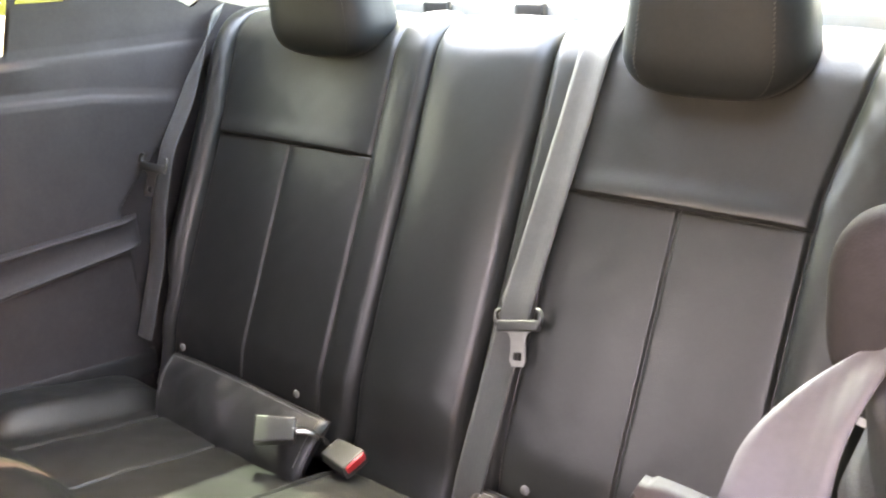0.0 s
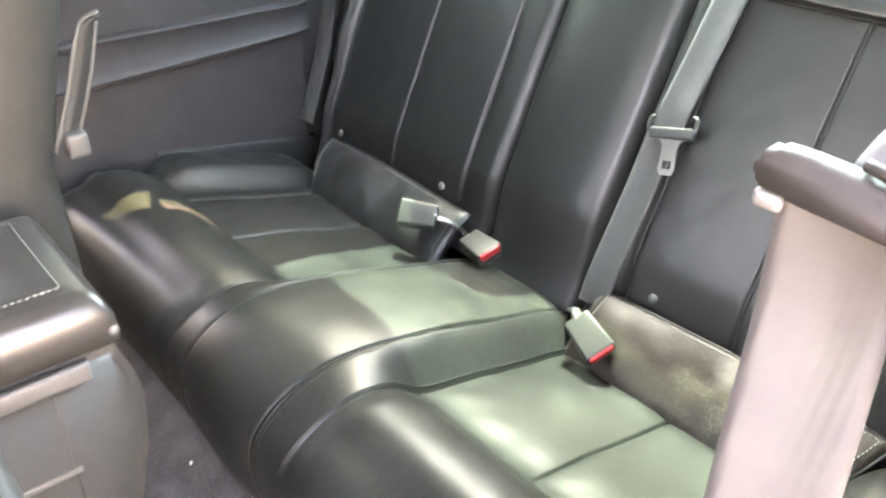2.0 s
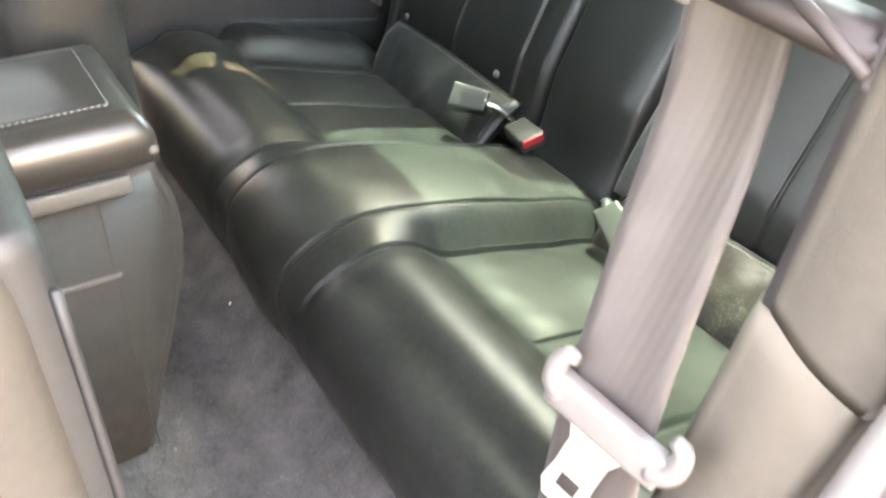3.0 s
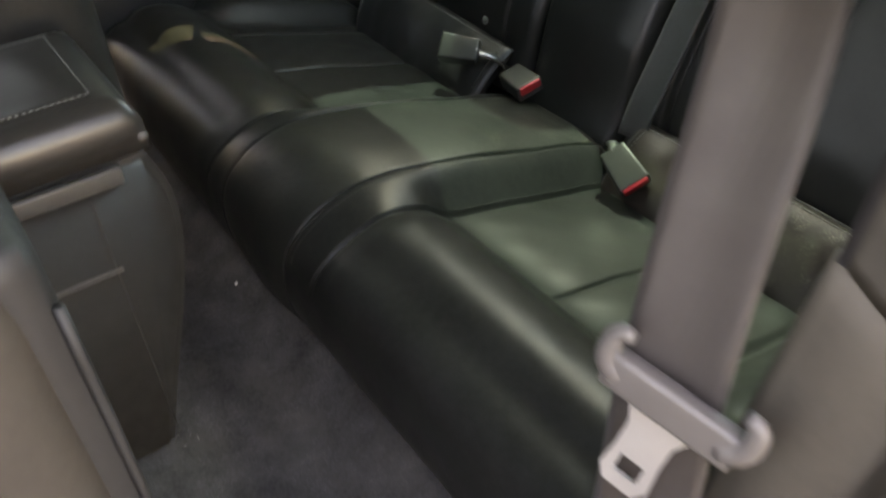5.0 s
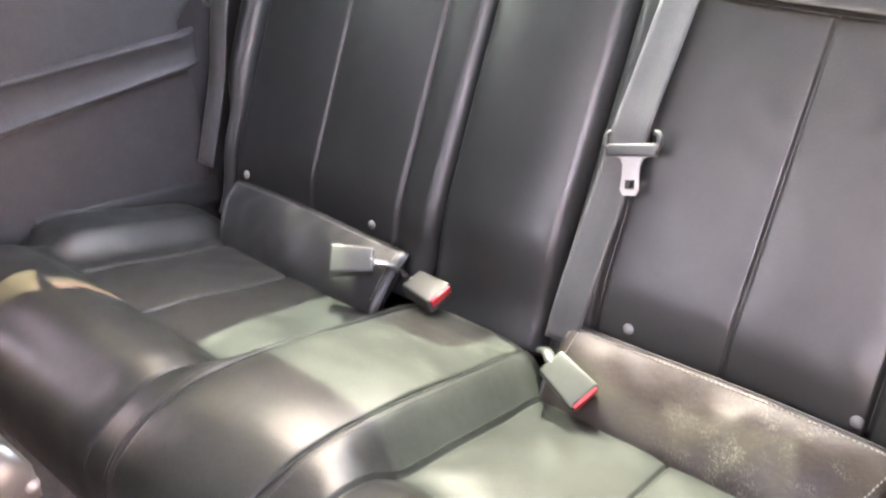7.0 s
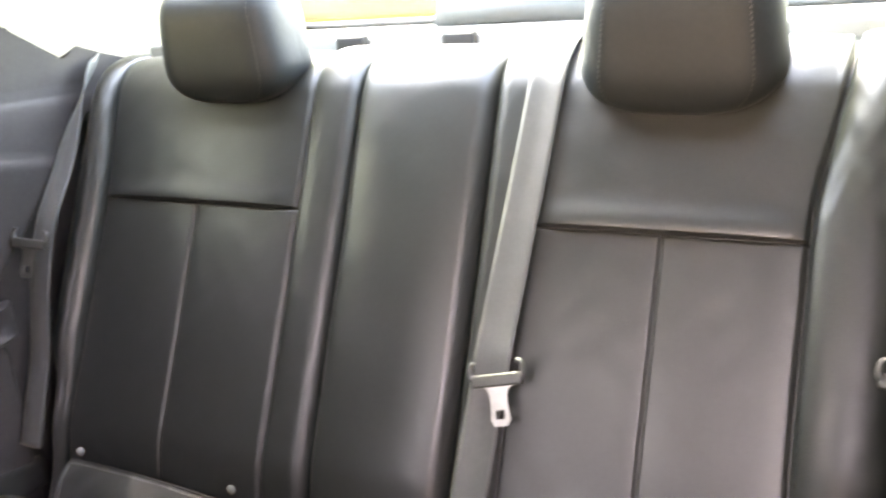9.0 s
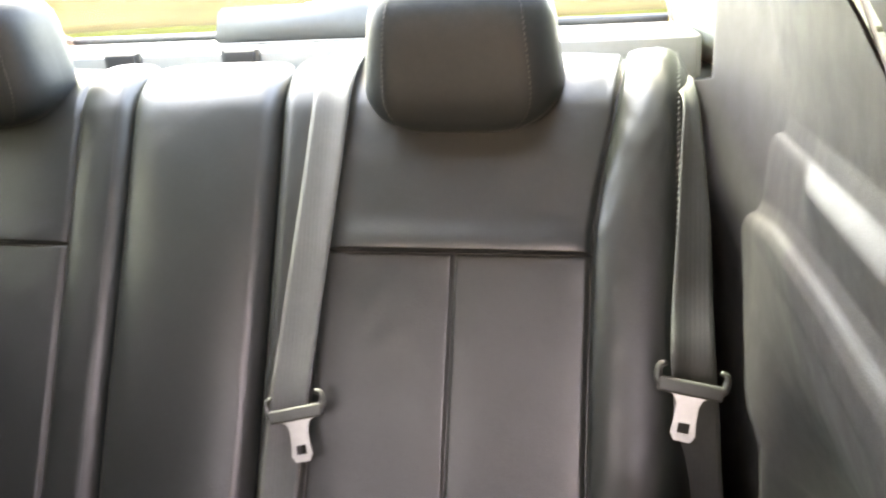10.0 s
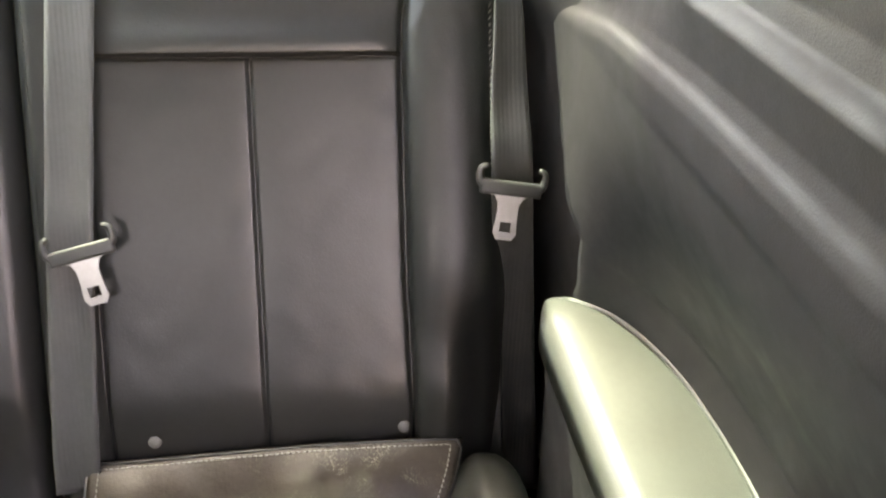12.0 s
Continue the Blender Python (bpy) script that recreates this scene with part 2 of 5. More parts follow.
def stitches(line, step=0.006, length=0.0042, r=0.0007, cross=None):
    """Short threads along a line, joined into one mesh. cross: sideways way of a zigzag."""
    p = np.array(line, float)
    t = np.r_[0, np.cumsum(np.linalg.norm(np.diff(p, axis=0), axis=1))]
    verts, faces = [], []
    for k, u in enumerate(np.arange(0, t[-1] - length, step)):
        a = Vector([np.interp(u, t, p[:, i]) for i in range(3)])
        b = Vector([np.interp(u + length, t, p[:, i]) for i in range(3)])
        if cross is not None:
            b = b + Vector(cross)
        d = (b - a).normalized()
        s = d.cross(Vector((0.31, 0.2, 0.93))).normalized() * r
        v = d.cross(s)
        n = len(verts)
        for e in (a, (a + b) / 2 , b):
            g = 1.0 if e is not a and e is not b else 0.4
            verts += [tuple(e + s * g), tuple(e + v * g), tuple(e - s * g), tuple(e - v * g)]
        for j in (0, 4):
            faces += [(n + j + i, n + j + (i + 1) % 4, n + j + 4 + (i + 1) % 4, n + j + 4 + i) for i in range(4)]
    me = bpy.data.meshes.new("stitching")
    me.from_pydata(verts, [], faces)
    return me


def sstep(a, b, x):
    t = np.clip((x - a) / (b - a), 0, 1)
    return t * t * (3 - 2 * t)


def groove(d, w, depth):
    return -depth * np.exp(-((d / w) ** 2))


def edge_roll(dist, r):
    e = np.clip((r - dist) / r, 0, 0.999)
    return -r * (1 - np.sqrt(1 - e * e))


def waves(x, y, scale, seed=0.0):
    """Soft irregular folds, about -1 to 1."""
    return (np.sin(x * scale + 1.3 * np.sin(y * scale * 0.7 + seed)) + np.sin(y * scale * 0.9 + 1.7 * np.sin(x * scale * 0.6 + 2 + seed))) / 2


# ---- rear seat backrest ----
BU = np.array([0.4165, 0.909])  # up along the backrest, in y and z
S_TOP, R_TOP = 0.598, 0.090


def back_profile(s):
    """Place (y, z) and outward normal along the backrest, from the studs upwards and over its top."""
    s = np.asarray(s, float)
    ang = np.clip((s - S_TOP) / R_TOP, 0, None)
    lean = math.atan2(BU[0], BU[1])
    c = np.array([0.0, 0.30]) + S_TOP * BU - R_TOP * np.array([-BU[1], BU[0]])
    a = ang + lean
    ny, nz = -np.cos(a), np.sin(a)
    y = np.where(ang > 0, c[0] + R_TOP * ny, s * BU[0])
    z = np.where(ang > 0, c[1] + R_TOP * nz, 0.30 + s * BU[1])
    return y, z, ny, nz


def back_place(x, s, h=0.0):
    y, z, ny, nz = back_profile(s)
    return np.stack(np.broadcast_arrays(x, y + h * ny, z + h * nz), -1)


S_LINE = np.concatenate([np.linspace(-0.09, 0.40, 80), np.linspace(0.403, 0.409, 4), np.linspace(0.4105, 0.4345, 25), np.linspace(0.437, 0.47, 14), np.linspace(0.476, 0.79, 60)])


def outer_seam(s):
    return 0.507 + 0.032 * sstep(0.42, 0.68, s) + 0.004 * sstep(0.2, 0.0, s)


def side_height(x, s):
    """Relief of one outer backrest section, x counted outwards from the car's middle."""
    xi, xm, xo = 0.172 + 0.0 * s, 0.345 + 0.0 * s, outer_seam(s)
    ins = (x > xi) & (x < xo)
    low = sstep(0.4225, 0.4185, s)
    h = 0.0 * x
    for a, b in ((xi, xm), (xm, xo)):
        m_, w_ = (a + b) / 2, (b - a) / 2
        h += np.where((x > a) & (x <= b), 0.0022 * np.clip(1 - np.abs((x - m_) / w_) ** 5.0, 0, 1), 0) * low
    h += groove(x - xm, 0.0024, 0.0040) * low
    h += np.where(ins, (0.004 + 0.004 * sstep(0.70, 0.5, s)) * np.clip(1 - np.abs((x - xm) / 0.175) ** 4, 0, 1), 0) * (1 - low)
    # the upper panel hangs over the seam like a soft lip
    lip = np.exp(-(((s - 0.432) / 0.020) ** 2)) * 0.0042 * (1 - low)
    h += np.where(ins, lip * np.clip(1 - np.abs((x - xm) / 0.166) ** 8, 0, 1), 0)
    h += np.where(ins, groove(s - 0.4195, 0.0022, 0.0045), 0)
    h += groove(x - xi, 0.0036, 0.006) + groove(x - xo, 0.0036, 0.008)
    h += np.where(x < xi, 0.008 * np.clip(1 - np.abs((x - 0.140) / 0.034) ** 2.5, 0, 1), 0)
    bol = np.clip((x - xo) / (0.632 - xo), 0, 1)
    h += np.where(x > xo, 0.026 * np.sin(np.pi * bol**0.8) ** 0.8, 0) * (0.55 + 0.45 * sstep(0.08, 0.2, s)) * (0.25 + 0.75 * sstep(0.70, 0.55, s))
    h += edge_roll(x - 0.108, 0.020) * (0.5 + 0.5 * sstep(0.72, 0.6, s)) + 1.6 * edge_roll(0.632 - x, 0.045) * (1 + 0.6 * sstep(0.55, 0.7, s))
    h += 0.00018 * waves(x, s, 40) * sstep(0.0, 0.1, s) + 0.0003 * waves(x, s, 120, 1.7)
    h += np.where(x > xo, 0.0005 * waves(x, s * 0.6, 260, 0.6) * sstep(0.35, 0.5, s), 0)
    h += -0.020 * sstep(0.06, -0.06, s) - 0.030 * sstep(0.17, 0.05, s) * sstep(0.545, 0.595, x)
    return h


def spread(x, sign):
    """The far section is sewn wider than the near one."""
    return x if sign > 0 else -np.interp(x, [0.0, 0.108, 0.172, 0.345, 0.507, 0.640], [0.0, 0.108, 0.188, 0.381, 0.580, 0.652])


def build_backrest():
    seat = thing("rear_bench", "black leather rear bench backrest with sewn vertical panels", "car seat", (0, 0.1, 0.30))
    for sign, name in ((1, "outer_section"), (-1, "outer_section")):
        x = np.concatenate([np.linspace(0.108, 0.163, 18), np.linspace(0.1645, 0.18, 12), np.linspace(0.185, 0.33, 24), np.linspace(0.334, 0.356, 16), np.linspace(0.362, 0.497, 20), np.linspace(0.499, 0.547, 33), np.linspace(0.550, 0.632, 26)])
        X, S = np.meshgrid(x, S_LINE, indexing="ij")
        grid = back_place(X, S, side_height(X, S))
        rear = back_place(X * 0.985, S, -0.05 + 0 * X)
        for g in (grid, rear):
            g[..., 0] = spread(g[..., 0], sign)
        sec = part(name, sheet(grid[:: sign], rear[:: sign]), LEATHER, seat)
        s = np.linspace(0.30, 0.70, 60)
        xe = 0.600 + 0 * s
        line = back_place(xe, s, side_height(xe, s) + 0.0012)
        line[:, 0] = spread(line[:, 0], sign)
        part("edge_stitching", stitches(line, 0.007, 0.005, 0.0008, cross=(0.003 * sign, 0, 0)), THREAD, sec)
        s = np.linspace(0.0, 0.66, 90)
        xs = 0.122 + 0 * s
        line = back_place(xs, s, side_height(xs, s) + 0.0008)
        line[:, 0] = spread(line[:, 0], sign)
        part("seam_stitching", stitches(line, 0.0055, 0.004, 0.0006), THREAD_DARK, sec)
    x = np.concatenate([np.linspace(-0.105, -0.07, 20), np.linspace(-0.065, 0.065, 24), np.linspace(0.07, 0.105, 20)])
    X, S = np.meshgrid(x, S_LINE, indexing="ij")
    h = 0.014 * np.clip(1 - np.abs(X / 0.105) ** 3, 0, 1) * (0.35 + 0.65 * sstep(0.72, 0.58, S)) + edge_roll(0.105 - X, 0.024) + 0.5 * edge_roll(X + 0.105, 0.014)
    h += 0.0008 * waves(X, S, 26, 0.8) + 0.0002 * waves(X, S, 120) - 0.02 * sstep(0.08, -0.05, S)
    part("centre_section", sheet(back_place(X, S, h), back_place(X, S, -0.05 + 0 * X)), LEATHER, seat)
    for x in (-0.54, -0.237, 0.220, 0.499):
        y, z, ny, nz = (float(v) for v in back_profile(0.0))
        hh = float(side_height(np.array([abs(x)]), np.array([0.0]))[0])
        bm = bmesh.new()
        bmesh.ops.create_uvsphere(bm, u_segments=14, v_segments=8, radius=0.0075)
        at = Vector((x, y + ny * hh, z + nz * hh))
        bmesh.ops.transform(bm, matrix=Matrix.Translation(at) @ Vector((0, ny, nz)).to_track_quat("Z", "Y").to_matrix().to_4x4() @ Matrix.Diagonal((1, 1, 0.55, 1)), verts=bm.verts)
        part("stud", bm, PLASTIC_GREY, seat, "dull grey round plastic stud")
    return seat


# ---- rear seat cushion ----
SEAT_LINE = [(-0.505, 0.12), (-0.548, 0.175), (-0.559, 0.238), (-0.545, 0.288), (-0.500, 0.3185), (-0.450, 0.331), (-0.400, 0.317), (-0.352, 0.281), (-0.27, 0.260), (-0.18, 0.233), (-0.086, 0.206), (-0.055, 0.175), (-0.05, 0.14)]
MID_LINE = [(-0.505, 0.12), (-0.548, 0.175), (-0.560, 0.240), (-0.547, 0.291), (-0.505, 0.325), (-0.452, 0.339), (-0.400, 0.337), (-0.345, 0.326), (-0.26, 0.305), (-0.17, 0.276), (-0.075, 0.246), (-0.035, 0.222), (-0.025, 0.15)]
NV = 150


def resample(line):
    p = np.array(line)
    k = np.linspace(0, len(p) - 1, NV)
    q = np.concatenate([[2 * p[0] - p[1]], p, [2 * p[-1] - p[-2]]])
    i = np.minimum(k.astype(int), len(p) - 2)
    w = (k - i)[:, None]
    a, b, c, d = q[i], q[i + 1], q[i + 2], q[i + 3]
    return 0.5 * (2 * b + (c - a) * w + (2 * a - 5 * b + 4 * c - d) * w**2 + (3 * b - a - 3 * c + d) * w**3)


P_SEAT, P_MID = resample(SEAT_LINE), resample(MID_LINE)


def cushion_place(x, blend, h):
    """Grid of places: rows by x, columns along the profile; blend 0 is the seat line, 1 the middle line."""
    p = P_SEAT[None] * (1 - blend[..., None]) + P_MID[None] * blend[..., None]
    d = np.gradient(p, axis=1)
    n = np.stack([-d[..., 1], d[..., 0]], -1)
    n /= np.linalg.norm(n, axis=-1, keepdims=True)
    yz = p + h[..., None] * n
    return np.concatenate([np.broadcast_to(x[:, None], h.shape)[..., None], yz], -1)


def seat_height(x, high_side=False):
    """Relief of one outer cushion, x counted outwards; the far one (high_side) runs flat up to the side wall."""
    X = x[:, None] + np.zeros(NV)[None]
    y = np.broadcast_to(P_SEAT[:, 0][None], X.shape)
    k = np.broadcast_to(np.arange(NV)[None], X.shape) / (NV - 1)
    ontop = sstep(0.30, 0.40, k)
    y0 = -0.352
    after = sstep(y0 - 0.004, y0 + 0.004, y) * ontop
    h = groove(X - 0.155, 0.0022, 0.0032) * sstep(0.20, 0.27, k)
    h += groove(X - 0.500, 0.0045, 0.005) * after
    h += groove(X - 0.337, 0.0022, 0.004) * after
    for a, b in ((0.155, 0.337), (0.337, 0.50)):
        h += np.where((X > a) & (X <= b), 0.0035 * np.clip(1 - np.abs((X - (a + b) / 2) / ((b - a) / 2)) ** 5, 0, 1), 0) * sstep(y0 - 0.004, y0 + 0.045, y) * ontop
    front = sstep(0.2, 0.3, k) * (1 - sstep(y0 - 0.022, y0 + 0.003, y) * ontop)
    h += np.where(X > 0.155, 0.005, 0) * front * sstep(0.155, 0.19, X)
    # a shallow dip along the front roll
    dip = np.hypot(P_SEAT[:, 0] + 0.492, P_SEAT[:, 1] - 0.320)
    h -= 0.0065 * np.exp(-((dip / 0.020) ** 2))[None] * sstep(0.16, 0.20, X) * (1 + 0.3 * waves(X, y, 14, 0.9))
    side = sstep(0.50, 0.585, X)
    if high_side:
        h += 0.032 * sstep(0.530, 0.600, X) * sstep(y0 - 0.045, y0 + 0.04, y) * ontop - 0.030 * sstep(0.575, 0.662, X) * sstep(0.05, 0.2, k) * (1 - after)
    else:
        h += 0.036 * side * (0.25 + 0.75 * sstep(y0 - 0.07, y0 + 0.06, y) * ontop) + 1.4 * edge_roll(0.635 - X, 0.04)
        h += 0.055 * side * sstep(-0.26, -0.07, y) * sstep(0.5, 0.62, k)
    h += np.where(X < 0.155, 0.0035 * np.clip(1 - np.abs((X - 0.12) / 0.035) ** 2.5, 0, 1), 0) * sstep(0.36, 0.5, k)
    h += 0.5 * edge_roll(X - 0.084, 0.003) * sstep(0.3, 0.45, k)
    h += (0.0014 * waves(X, y, 30, 0.4) + 0.0005 * waves(X, y, 110, 2.0)) * (0.35 + 0.65 * after)
    return h


def bench_x(x, sign):
    """The raised centre is sewn a little nearer to the open side."""
    return np.interp(x, [0.084, 0.155, 0.33], [0.0945, 0.155, 0.33] if sign > 0 else [0.083, 0.136, 0.33], right=None) + np.clip(x - 0.33, 0, None)


def build_cushion():
    seat = thing("rear_bench_cushion", "worn black leather rear bench cushion with a raised centre", "car seat", (0, -0.25, 0.12))
    x = np.concatenate([np.linspace(0.084, 0.146, 24), np.linspace(0.148, 0.163, 13), np.linspace(0.168, 0.325, 26), np.linspace(0.329, 0.345, 13), np.linspace(0.351, 0.485, 22), np.linspace(0.489, 0.635, 40)])
    for sign in (1, -1):
        if sign < 0:
            x = np.concatenate([x[x < 0.487], np.linspace(0.489, 0.662, 44)])
        blend = np.broadcast_to(sstep(0.165, 0.082, x)[:, None], (len(x), NV))
        h = seat_height(x, sign < 0)
        grid = cushion_place(x, blend, h)
        low = grid.copy()
        low[..., 2] = 0.112
        low[..., 1] = np.clip(low[..., 1], -0.50, -0.06)
        for g in (grid, low):
            g[..., 0] = bench_x(g[..., 0], sign) * sign
        sec = part("side_cushion", sheet(grid[::sign], low[::sign]), LEATHER_SEAT, seat)
        k = slice(int(NV * 0.23), NV - 12)
        for xs, lift in ((0.0905, 0.0016), (0.149, 0.0012)):
            i = int(np.argmin(np.abs(x - xs)))
            line = grid[i, k].copy()
            line[:, 2] += lift * 0.3
            part("seam_piping", tube(line[::3], 0.0009, 6), LEATHER_SEAT, sec)
            if xs < 0.1:
                row = grid[int(np.argmin(np.abs(x - 0.0965))), k] + np.array([0, 0, 0.0006])
                part("seam_stitching", stitches(row, 0.005, 0.0036, 0.0006), THREAD_DARK, sec)
        m = int(np.argmin(np.abs(P_SEAT[50:, 0] + 0.352))) + 50
        welt = grid[(x > 0.16) & (x < 0.50), m] + np.array([0, 0, 0.0002])
        part("front_seam", tube(welt - np.array([0, 0, 0.0012]), 0.0009, 6), LEATHER_SEAT, sec)
        # the turned-up rear flap
        fx, fv = np.linspace(0.148, 0.566, 60), np.linspace(0, 1, 26)
        FX, FV = np.meshgrid(fx, fv, indexing="ij")
        FX = 0.148 + (FX - 0.148) * (1 - 0.13 * (1 - FV) ** 1.3)
        fy = -0.100 + 0.092 * FV**1.15
        fz = 0.196 + 0.090 * FV**0.92 - 0.004 * np.sin(FX * 11)
        bulge = 0.010 * np.sin(np.pi * FV) ** 0.7 * (1 + 0.5 * waves(FX, FV * 0.1, 30, 0.5)) + 0.0012 * waves(FX, FV * 0.1, 110)
        bulge += edge_roll(np.minimum(fx - 0.148, 0.566 - fx), 0.012)[:, None] * 0.5
        flap = np.stack([FX, fy - 0.7 * bulge, fz + 0.7 * bulge], -1)
        rear = np.stack([FX, fy + 0.010, fz - 0.006], -1)
        for g in (flap, rear):
            g[..., 0] *= sign
        fl = part("rear_flap", sheet(flap[::sign], rear[::sign]), LEATHER_WORN if sign > 0 else LEATHER, seat, "upturned leather flap with stitched edge, " + ("scuffed and dusty" if sign > 0 else "smooth black"))
        line = np.concatenate([flap[2, 8:-2], flap[2:-2, -2], flap[-3, -2:7:-1]])
        line = line + np.array([0, -0.0012, 0.0012])
        part("flap_stitching", stitches(line, 0.006, 0.0044, 0.0008), THREAD, fl)
        part("flap_piping", tube(np.concatenate([flap[0, ::2], flap[1:-1, -1], flap[-1, ::-2]])[::2], 0.0018, 6), LEATHER, fl)
    x = np.concatenate([np.linspace(-0.083, -0.055, 16), np.linspace(-0.05, 0.05, 22), np.linspace(0.055, 0.083, 16)])
    X = x[:, None] + np.zeros(NV)[None]
    y = np.broadcast_to(P_MID[:, 0][None], X.shape)
    h = 0.006 * np.clip(1 - np.abs(X / 0.083) ** 3, 0, 1) + edge_roll(0.083 - np.abs(X), 0.0035) + 0.0009 * waves(X, y, 44, 1.0)
    grid = cushion_place(x, np.ones((len(x), NV)), h)
    grid[..., 0] = np.interp(grid[..., 0], [-0.083, 0.083], [-0.082, 0.0935])
    low = grid.copy()
    low[..., 2] = 0.112
    low[..., 1] = np.clip(low[..., 1], -0.50, -0.04)
    part("centre_cushion", sheet(grid, low), LEATHER_MID, seat, "raised centre cushion with scuffed creased leather")
    return seat


build_backrest()
build_cushion()


# ---- headrests ----
def build_headrest(x, lift):
    ob = thing("headrest", "rounded black leather headrest on the rear backrest", "headrest", (x, 0.27, 0.85), "rear headrests")
    w = np.concatenate([-np.cos(np.linspace(0, 0.5, 24) * np.pi), np.sin(np.linspace(0, 0.5, 24) * np.pi), [-0.996, 0.996]])
    w = np.unique(np.round(np.concatenate([w, np.linspace(-0.9, 0.9, 31)]), 3))
    a = np.linspace(0, 2 * np.pi, 97)
    W, A = np.meshgrid(w, a, indexing="ij")

    def se(v, e):
        return np.sign(v) * np.abs(v) ** e

    def half_width(v):
        wide = 0.122 - 0.016 * np.clip((v + 0.45) / 1.45, 0, 1)
        return wide * np.where(v < 0, np.clip(1 - np.abs(v) ** 4.5, 0, 1) ** 0.40, np.clip(1 - np.abs(v) ** 6, 0, 1) ** 0.20)

    def half_depth(v):
        return 0.060 * np.clip(1 - np.abs(v) ** 4, 0, 1) ** 0.36

    rz, lean, cy, cz = 0.090, -0.04, 0.247, 0.902 + lift
    X = half_width(W) * se(np.cos(A), 0.34)
    Y = half_depth(W) * se(np.sin(A), 0.52)
    # the sides turn back at a soft edge beside the front face
    Y = np.where(Y < 0, Y + 0.014 * np.clip((np.abs(X) - 0.070) / 0.052, 0, 1) ** 2, Y)
    Z = W * rz + 0.014 * (np.abs(X) / 0.12) ** 4 * (W < 0) * np.abs(W) - 0.008 * (np.abs(X) / 0.12) ** 3 * (W > 0) * W

    def settle(px, py, pz):
        return np.stack([px + x, py * math.cos(lean) + pz * math.sin(lean) + cy, pz * math.cos(lean) - py * math.sin(lean) + cz], -1)

    pad = part("pad", sheet(settle(X, Y, Z)), LEATHER_HEAD, ob)
    for sx in (-1, 1):
        v = np.linspace(-0.86, 0.9, 50)
        px = sx * 0.088 * half_width(v) / 0.122
        py = -half_depth(v) * (1 - (np.abs(px) / half_width(v)) ** (2 / 0.34)) ** 0.26 - 0.0012
        part("stitching", stitches(settle(px, py, v * rz), 0.006, 0.0045, 0.0008, cross=(0.002, 0, 0)), THREAD_DARK, pad)
    for sx in (-0.035, 0.035):
        part("post", tube([(x + sx, 0.258, 0.80), (x + sx, 0.252, 0.88)], 0.006, 10), STEEL, ob)
    return ob


for hx, lift in ((-0.327, 0.018), (0.350, 0.003)):
    build_headrest(hx, lift)


# ---- seat belts ----
def ribbon(line, width, sides, thick=0.0014, nw=9):
    """A strap along line; sides: the way across it at each point (or one for all)."""
    p = np.array(line, float)
    s = np.array(sides, float)
    s = np.broadcast_to(s, p.shape) if s.ndim == 1 else s
    s = s / np.linalg.norm(s, axis=1, keepdims=True)
    w = np.broadcast_to(np.asarray(width, float), (len(p),))
    d = np.gradient(p, axis=0)
    n = np.cross(s, d)
    n /= np.linalg.norm(n, axis=1, keepdims=True)
    k = np.linspace(-0.5, 0.5, nw)
    g = p[:, None] + s[:, None] * (k[None, :, None] * w[:, None, None]) + n[:, None] * (0.0012 * np.cos(k * np.pi * 2))[None, :, None]
    return sheet(g, g - n[:, None] * thick)


